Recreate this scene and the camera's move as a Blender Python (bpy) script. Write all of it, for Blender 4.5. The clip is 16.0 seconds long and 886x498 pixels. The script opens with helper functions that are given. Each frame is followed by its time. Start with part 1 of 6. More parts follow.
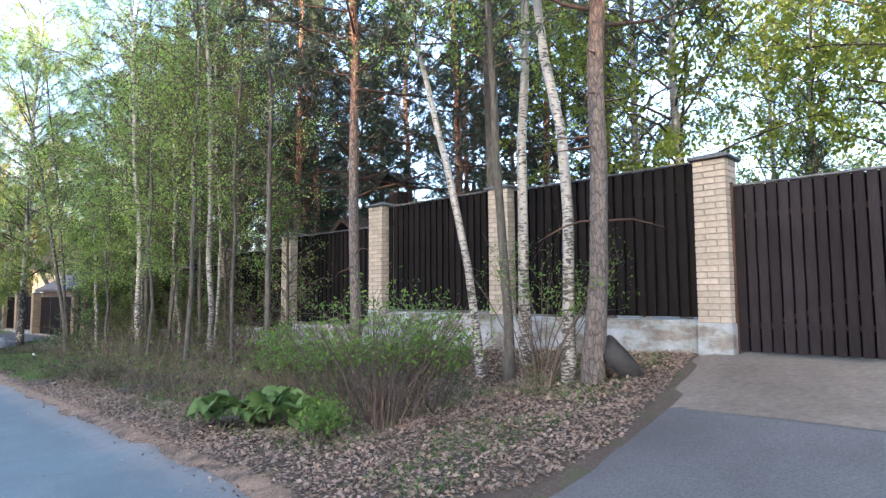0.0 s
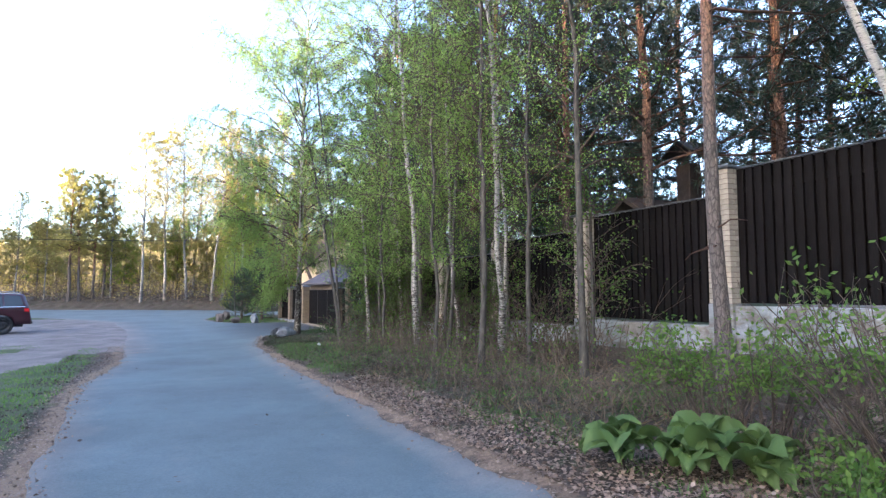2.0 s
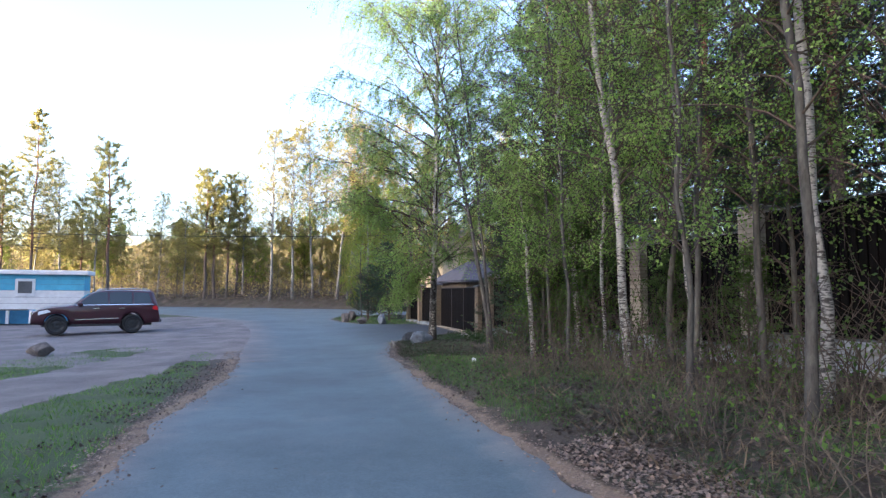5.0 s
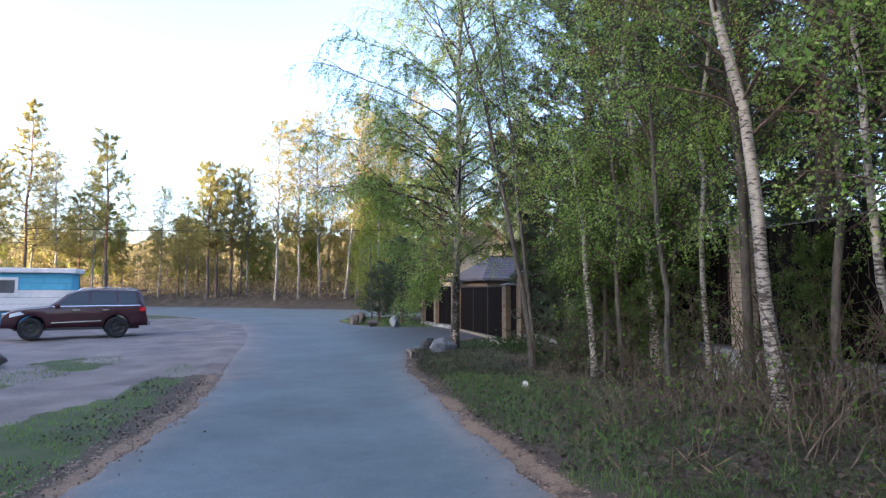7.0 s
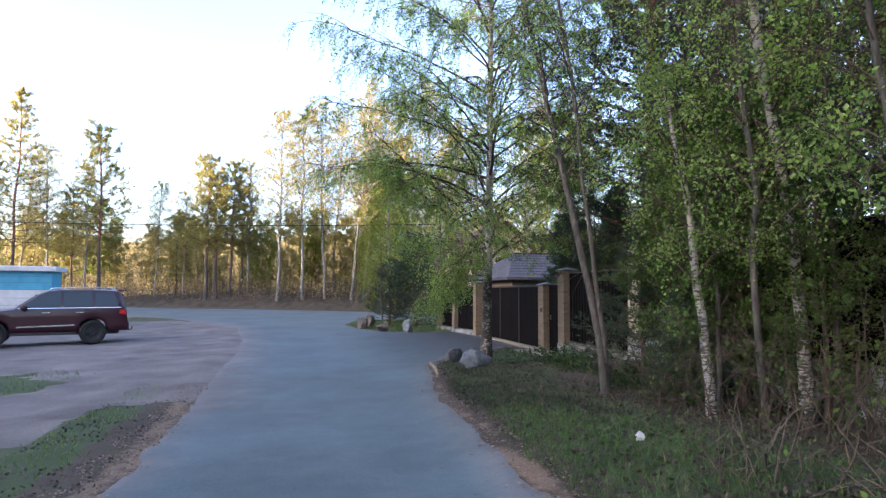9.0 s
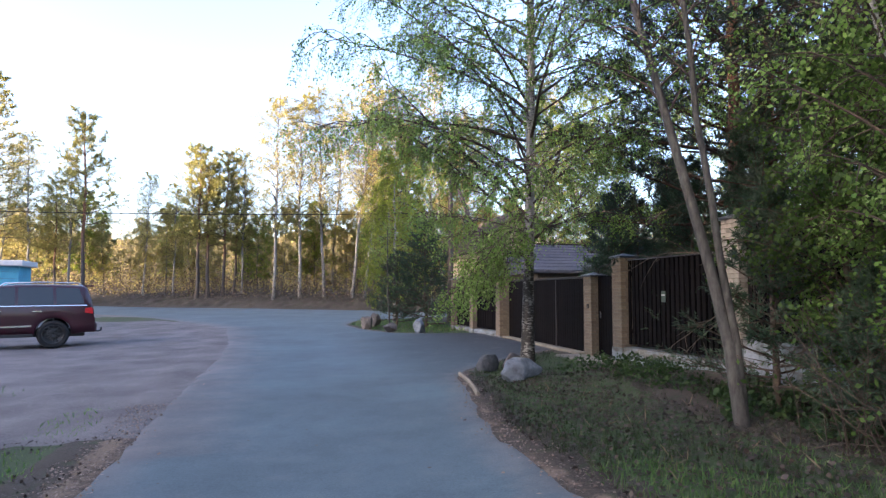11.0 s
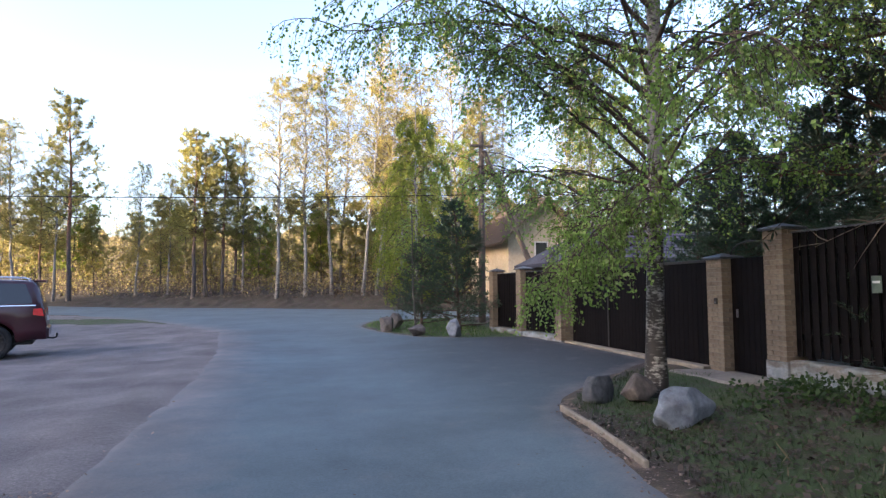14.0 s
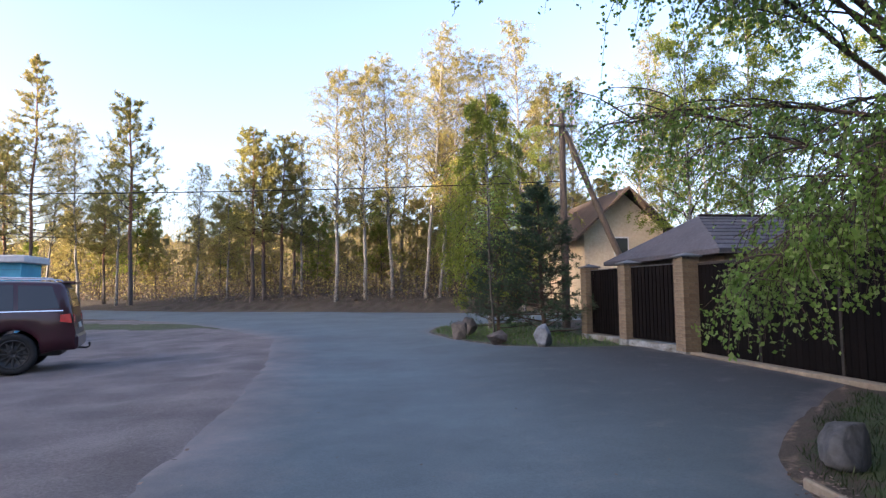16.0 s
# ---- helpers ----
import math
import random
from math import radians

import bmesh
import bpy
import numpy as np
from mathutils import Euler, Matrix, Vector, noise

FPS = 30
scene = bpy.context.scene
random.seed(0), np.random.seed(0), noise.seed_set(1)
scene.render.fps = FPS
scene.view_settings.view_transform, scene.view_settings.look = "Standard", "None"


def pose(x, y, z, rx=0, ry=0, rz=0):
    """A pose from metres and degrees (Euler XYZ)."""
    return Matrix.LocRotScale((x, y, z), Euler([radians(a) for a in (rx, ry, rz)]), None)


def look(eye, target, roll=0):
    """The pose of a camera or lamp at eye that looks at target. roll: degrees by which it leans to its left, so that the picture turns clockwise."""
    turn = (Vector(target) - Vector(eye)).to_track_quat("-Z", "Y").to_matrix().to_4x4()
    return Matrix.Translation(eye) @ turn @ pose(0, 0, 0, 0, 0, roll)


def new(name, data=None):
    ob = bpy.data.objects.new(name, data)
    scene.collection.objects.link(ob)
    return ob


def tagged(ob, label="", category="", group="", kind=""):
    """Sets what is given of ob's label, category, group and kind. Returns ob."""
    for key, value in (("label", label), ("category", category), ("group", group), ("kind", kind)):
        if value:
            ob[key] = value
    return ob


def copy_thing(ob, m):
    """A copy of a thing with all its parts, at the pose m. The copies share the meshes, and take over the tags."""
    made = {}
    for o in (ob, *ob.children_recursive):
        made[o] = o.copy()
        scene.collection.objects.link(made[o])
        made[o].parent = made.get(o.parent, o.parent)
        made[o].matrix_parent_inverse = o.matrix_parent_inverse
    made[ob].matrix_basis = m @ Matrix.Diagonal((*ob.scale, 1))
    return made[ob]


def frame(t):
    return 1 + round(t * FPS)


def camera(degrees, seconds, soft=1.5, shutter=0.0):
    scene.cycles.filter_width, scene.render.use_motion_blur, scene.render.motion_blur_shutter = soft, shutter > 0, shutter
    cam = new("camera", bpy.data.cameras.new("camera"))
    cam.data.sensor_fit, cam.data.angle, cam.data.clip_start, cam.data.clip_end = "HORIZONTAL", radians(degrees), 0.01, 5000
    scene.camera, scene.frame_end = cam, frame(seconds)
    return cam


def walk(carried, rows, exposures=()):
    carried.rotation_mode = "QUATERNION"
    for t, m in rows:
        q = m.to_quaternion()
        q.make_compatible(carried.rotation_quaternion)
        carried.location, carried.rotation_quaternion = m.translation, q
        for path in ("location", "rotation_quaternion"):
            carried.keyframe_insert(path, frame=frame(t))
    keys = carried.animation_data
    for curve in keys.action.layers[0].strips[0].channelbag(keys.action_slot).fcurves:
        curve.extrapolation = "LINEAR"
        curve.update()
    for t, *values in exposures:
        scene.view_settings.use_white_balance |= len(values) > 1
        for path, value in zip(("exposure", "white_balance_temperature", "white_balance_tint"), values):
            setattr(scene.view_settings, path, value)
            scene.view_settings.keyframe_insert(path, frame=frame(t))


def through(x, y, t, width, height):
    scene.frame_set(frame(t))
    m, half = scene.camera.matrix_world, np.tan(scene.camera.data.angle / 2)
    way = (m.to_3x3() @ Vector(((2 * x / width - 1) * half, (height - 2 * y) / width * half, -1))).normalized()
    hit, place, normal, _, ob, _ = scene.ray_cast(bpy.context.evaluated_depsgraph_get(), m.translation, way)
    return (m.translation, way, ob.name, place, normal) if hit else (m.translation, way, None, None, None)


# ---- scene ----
cam = camera(72.9, 16.0, 1.35)
PATH = [
    (0, (-1.202, -0.369, 1.799), (0.245, 1.002, 1.955), -0.4),
    (0.5, (-1.255, 0.308, 1.785), (0.15, 1.723, 1.939), -0.3),
    (1, (-1.271, 1.033, 1.725), (0.029, 2.545, 1.879), -0.4),
    (1.5, (-1.321, 1.717, 1.712), (-0.217, 3.378, 1.863), -0.2),
    (2, (-1.333, 2.371, 1.712), (-0.441, 4.155, 1.858), -0.1),
    (2.5, (-1.255, 3.119, 1.697), (-0.55, 4.985, 1.841), -0.0),
    (3, (-1.169, 3.82, 1.67), (-0.54, 5.713, 1.815), -0.0),
    (3.5, (-1.153, 4.558, 1.67), (-0.557, 6.462, 1.813), -0.0),
    (4, (-1.082, 5.304, 1.663), (-0.512, 7.216, 1.807), 0.1),
    (6.5, (-0.575, 9.23, 1.688), (-0.07, 11.16, 1.831), 0.2),
    (7, (-0.499, 9.976, 1.69), (0.003, 11.907, 1.832), 0.2),
    (7.5, (-0.488, 10.769, 1.722), (0.012, 12.7, 1.863), 0.3),
    (8, (-0.426, 11.528, 1.724), (0.071, 13.461, 1.865), 0.2),
    (8.5, (-0.369, 12.37, 1.716), (0.123, 14.303, 1.857), 0.2),
    (9, (-0.305, 13.177, 1.694), (0.181, 15.111, 1.838), 0.3),
    (11.5, (-0.114, 17.149, 1.508), (0.376, 19.083, 1.648), 0.1),
    (12, (-0.076, 17.905, 1.489), (0.408, 19.84, 1.626), 0.1),
    (12.5, (-0.095, 18.662, 1.471), (0.388, 20.598, 1.608), -0.0),
    (13, (-0.108, 19.333, 1.459), (0.373, 21.269, 1.595), -0.2),
    (13.5, (-0.114, 20.051, 1.435), (0.367, 21.987, 1.569), -0.3),
    (14, (-0.141, 20.735, 1.406), (0.335, 22.673, 1.543), -0.3),
    (14.5, (-0.11, 21.455, 1.372), (0.362, 23.393, 1.509), -0.3),
    (15, (-0.149, 22.231, 1.357), (0.317, 24.171, 1.494), -0.5),
    (15.5, (-0.174, 22.941, 1.339), (0.242, 24.893, 1.479), -0.6),
    (16, (-0.165, 23.61, 1.356), (0.125, 25.583, 1.503), -0.7),
]
EXPOSURES = [(0, 3.86, 5850, 17), (1.5, 3.72, 5700, 18), (3.5, 3.32, 5700, 19), (7.5, 3.13, 5850, 22), (12.5, 3.05, 5950, 24), (15, 2.82, 6050, 24), (16, 2.65, 6050, 26)]
walk(cam, [(t, look(eye, target, roll)) for t, eye, target, roll in PATH], EXPOSURES)


# ---- light ----
SUN_FROM = Vector((-0.93, -0.36, 0.135)).normalized()
world = bpy.data.worlds.new("evening_sky")
scene.world = world
world.use_nodes = True
wn = world.node_tree
sky = wn.nodes.new("ShaderNodeTexSky")
sky.sky_type = "NISHITA"
sky.sun_disc = False
sky.sun_elevation = math.asin(SUN_FROM.z)
sky.sun_rotation = math.atan2(SUN_FROM.x, SUN_FROM.y)
sky.air_density, sky.dust_density, sky.ozone_density = 0.8, 3.8, 1.0
bg = wn.nodes["Background"]
wn.links.new(sky.outputs[0], bg.inputs["Color"])
bg.inputs["Strength"].default_value = 0.15
sun = new("sun", bpy.data.lights.new("sun", "SUN"))
sun.data.energy, sun.data.angle, sun.data.color = 4.6, radians(0.6), (1.0, 0.78, 0.50)
sun.matrix_world = look(SUN_FROM * 100, (0, 0, 0))


# ---- materials ----
def material(name):
    m = bpy.data.materials.new(name)
    m.use_nodes = True
    return m, m.node_tree, m.node_tree.nodes["Principled BSDF"]


def node(nt, kind, **values):
    n = nt.nodes.new(kind)
    for key, value in values.items():
        n.inputs[key].default_value = value
    return n


def coords(nt, scale=(1, 1, 1), world_space=False):
    """Texture coordinates in metres, stretched by scale."""
    if world_space:
        src = nt.nodes.new("ShaderNodeNewGeometry").outputs["Position"]
    else:
        src = nt.nodes.new("ShaderNodeTexCoord").outputs["Object"]
    mp = nt.nodes.new("ShaderNodeMapping")
    mp.inputs["Scale"].default_value = scale
    nt.links.new(src, mp.inputs["Vector"])
    return mp.outputs["Vector"]


def noise_tex(nt, vec, scale, detail=4.0, rough=0.55):
    n = node(nt, "ShaderNodeTexNoise", Scale=scale, Detail=detail, Roughness=rough)
    nt.links.new(vec, n.inputs["Vector"])
    return n.outputs["Fac"]


def ramp(nt, fac, stops):
    r = nt.nodes.new("ShaderNodeValToRGB")
    el = r.color_ramp.elements
    while len(el) < len(stops):
        el.new(0.5)
    for e, (p, c) in zip(el, stops):
        e.position, e.color = p, (*c, 1)
    nt.links.new(fac, r.inputs["Fac"])
    return r.outputs["Color"]


def mix(nt, fac, a, b, mode="MIX"):
    m = nt.nodes.new("ShaderNodeMix")
    m.data_type, m.blend_type = "RGBA", mode
    for sock, v in ((m.inputs[0], fac), (m.inputs[6], a), (m.inputs[7], b)):
        if isinstance(v, (int, float)):
            sock.default_value = v
        elif isinstance(v, tuple):
            sock.default_value = (*v, 1)
        else:
            nt.links.new(v, sock)
    return m.outputs[2]


def arith(nt, op, a, b=0.0, clamp=False):
    m = nt.nodes.new("ShaderNodeMath")
    m.operation, m.use_clamp = op, clamp
    for sock, v in zip(m.inputs, (a, b)):
        if isinstance(v, (int, float)):
            sock.default_value = v
        else:
            nt.links.new(v, sock)
    return m.outputs[0]


def bump(nt, bsdf, height, strength, dist=0.01):
    b = node(nt, "ShaderNodeBump", Strength=strength, Distance=dist)
    nt.links.new(height, b.inputs["Height"])
    nt.links.new(b.outputs["Normal"], bsdf.inputs["Normal"])


def surface(name, dark, light, scale=8.0, rough=0.8, stain=(0.75, 1.15), stain_scale=0.7, bump_s=0.3,
            bump_d=0.01, stretch=(1, 1, 1), metal=0.0, world_space=False, per_piece=0.0, gloss=0.3):
    """Grain between two colours, broad stains over it, relief from the grain."""
    m, nt, b = material(name)
    v = coords(nt, stretch, world_space)
    grain = noise_tex(nt, v, scale, 6.0, 0.65)
    col = ramp(nt, grain, [(0.3, dark), (0.7, light)])
    broad = noise_tex(nt, coords(nt, (1, 1, 1), world_space), stain_scale, 3.0)
    col = mix(nt, 1.0, col, ramp(nt, broad, [(0.3, (stain[0],) * 3), (0.7, (stain[1],) * 3)]), "MULTIPLY")
    if per_piece:
        rnd = nt.nodes.new("ShaderNodeObjectInfo").outputs["Random"]
        col = mix(nt, 1.0, col, ramp(nt, rnd, [(0.0, (1 - per_piece,) * 3), (1.0, (1 + per_piece * 0.6,) * 3)]), "MULTIPLY")
    nt.links.new(col, b.inputs["Base Color"])
    b.inputs["Roughness"].default_value = rough
    b.inputs["Metallic"].default_value = metal
    b.inputs["Specular IOR Level"].default_value = gloss
    bump(nt, b, grain, bump_s, bump_d)
    return m


def leaf_material(name, colours, through=0.45):
    """Thin leaves, each its own tint, that let light through."""
    m, nt, b = material(name)
    rnd = nt.nodes.new("ShaderNodeNewGeometry").outputs["Random Per Island"]
    n = len(colours)
    col = ramp(nt, rnd, [(i / max(n - 1, 1), c) for i, c in enumerate(colours)])
    broad = noise_tex(nt, coords(nt), 0.6, 2.0)
    col = mix(nt, 1.0, col, ramp(nt, broad, [(0.3, (0.8,) * 3), (0.7, (1.2,) * 3)]), "MULTIPLY")
    nt.links.new(col, b.inputs["Base Color"])
    b.inputs["Roughness"].default_value = 0.55
    b.inputs["Specular IOR Level"].default_value = 0.25
    tr = nt.nodes.new("ShaderNodeBsdfTranslucent")
    nt.links.new(col, tr.inputs["Color"])
    ms = nt.nodes.new("ShaderNodeMixShader")
    ms.inputs[0].default_value = through
    nt.links.new(b.outputs[0], ms.inputs[1])
    nt.links.new(tr.outputs[0], ms.inputs[2])
    nt.links.new(ms.outputs[0], nt.nodes["Material Output"].inputs["Surface"])
    return m


def birch_bark(name, foot, blotch, tone=1.0):
    m, nt, b = material(name)
    v = coords(nt, (4.5, 4.5, 15.0))
    marks = noise_tex(nt, v, 2.6, 5.0, 0.6)
    fine = noise_tex(nt, coords(nt, (3, 3, 30)), 6.0, 3.0)
    white = ramp(nt, fine, [(0.3, (0.155 * tone, 0.155 * tone, 0.142 * tone)), (0.7, (0.33 * tone, 0.33 * tone, 0.31 * tone))])
    old = noise_tex(nt, coords(nt, (1, 1, 0.6)), 5.0, 4.0)
    sep = nt.nodes.new("ShaderNodeSeparateXYZ")
    nt.links.new(coords(nt), sep.inputs[0])
    base = arith(nt, "SUBTRACT", foot, arith(nt, "MULTIPLY", sep.outputs["Z"], 0.035), True)
    both = arith(nt, "ADD", arith(nt, "MULTIPLY", old, blotch), arith(nt, "MULTIPLY", marks, 1 - blotch))
    thresh = arith(nt, "ADD", base, both)
    col = mix(nt, ramp(nt, thresh, [(0.52, (0, 0, 0)), (0.60, (1, 1, 1))]), white, (0.02, 0.018, 0.016))
    nt.links.new(col, b.inputs["Base Color"])
    b.inputs["Roughness"].default_value = 0.75
    bump(nt, b, thresh, 0.6, 0.01)
    return m


def pine_bark():
    m, nt, b = material("pine_bark")
    plates = nt.nodes.new("ShaderNodeTexVoronoi")
    plates.feature = "DISTANCE_TO_EDGE"
    plates.inputs["Scale"].default_value = 11.0
    grain = noise_tex(nt, coords(nt, (1, 1, 0.5)), 26.0, 7.0, 0.7)
    nt.links.new(mix(nt, 0.05, coords(nt, (2.0, 2.0, 0.7)), grain, "ADD"), plates.inputs["Vector"])
    low = ramp(nt, grain, [(0.3, (0.036, 0.032, 0.030)), (0.7, (0.12, 0.106, 0.099))])
    top = ramp(nt, grain, [(0.3, (0.11, 0.05, 0.028)), (0.7, (0.27, 0.135, 0.075))])
    sep = nt.nodes.new("ShaderNodeSeparateXYZ")
    nt.links.new(coords(nt), sep.inputs[0])
    f = arith(nt, "ADD", arith(nt, "MULTIPLY", sep.outputs["Z"], 0.1), arith(nt, "MULTIPLY", grain, 0.3))
    col = mix(nt, ramp(nt, f, [(0.45, (0, 0, 0)), (0.75, (1, 1, 1))]), low, top)
    col = mix(nt, 1.0, col, ramp(nt, plates.outputs["Distance"], [(0.0, (0.35,) * 3), (0.12, (1.05,) * 3)]), "MULTIPLY")
    nt.links.new(col, b.inputs["Base Color"])
    b.inputs["Roughness"].default_value = 0.9
    bump(nt, b, plates.outputs["Distance"], 0.9, 0.03)
    return m


def asphalt_worn():
    """Pale worn asphalt; shade before the gates is painted in as darker colour."""
    m, nt, b = material("asphalt")
    v = coords(nt, (1, 1, 1), True)
    chips, stain, patch = noise_tex(nt, v, 42, 8.0, 0.8), noise_tex(nt, v, 0.45, 4.0), noise_tex(nt, v, 2.2, 6.0, 0.7)
    worn = ramp(nt, chips, [(0.3, (0.056, 0.082, 0.099)), (0.7, (0.103, 0.148, 0.173))])
    gate_shade = ramp(nt, chips, [(0.3, (0.019, 0.024, 0.029)), (0.7, (0.040, 0.049, 0.057))])
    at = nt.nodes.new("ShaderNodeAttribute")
    at.attribute_name = "gate_shade"
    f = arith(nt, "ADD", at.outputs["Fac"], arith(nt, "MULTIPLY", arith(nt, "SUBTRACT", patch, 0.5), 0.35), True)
    col = mix(nt, f, worn, gate_shade)
    dust = nt.nodes.new("ShaderNodeAttribute")
    dust.attribute_name = "dust"
    g = arith(nt, "ADD", dust.outputs["Fac"], arith(nt, "MULTIPLY", arith(nt, "SUBTRACT", patch, 0.55), 1.4), True)
    col = mix(nt, g, col, mix(nt, chips, (0.092, 0.086, 0.088), (0.186, 0.172, 0.172)))
    col = mix(nt, 1.0, col, ramp(nt, stain, [(0.3, (0.8,) * 3), (0.7, (1.14,) * 3)]), "MULTIPLY")
    col = mix(nt, 1.0, col, ramp(nt, patch, [(0.28, (0.84,) * 3), (0.72, (1.12,) * 3)]), "MULTIPLY")
    nt.links.new(col, b.inputs["Base Color"])
    b.inputs["Roughness"].default_value = 0.85
    b.inputs["Specular IOR Level"].default_value = 0.3
    bump(nt, b, chips, 0.35, 0.006)
    return m


def washed_footing():
    """Grey concrete with smeared pale-blue whitewash and damp stains."""
    m, nt, b = material("foundation")
    v = coords(nt, (1, 1, 1), True)
    grain, damp = noise_tex(nt, v, 12, 6.0, 0.7), noise_tex(nt, coords(nt, (1.2, 1.2, 0.5), True), 1.6, 4.0)
    wash = noise_tex(nt, coords(nt, (1, 0.7, 2.2), True), 2.6, 6.0, 0.65)
    col = ramp(nt, grain, [(0.3, (0.09, 0.088, 0.082)), (0.7, (0.18, 0.178, 0.17))])
    col = mix(nt, ramp(nt, wash, [(0.43, (0, 0, 0)), (0.56, (1, 1, 1))]), col, ramp(nt, grain, [(0.3, (0.16, 0.185, 0.21)), (0.7, (0.25, 0.285, 0.32))]))
    col = mix(nt, 1.0, col, ramp(nt, damp, [(0.35, (0.55, 0.56, 0.5)), (0.6, (1.05, 1.05, 1.05))]), "MULTIPLY")
    nt.links.new(col, b.inputs["Base Color"])
    b.inputs["Roughness"].default_value = 0.92
    b.inputs["Specular IOR Level"].default_value = 0.2
    bump(nt, b, grain, 0.4, 0.012)
    return m


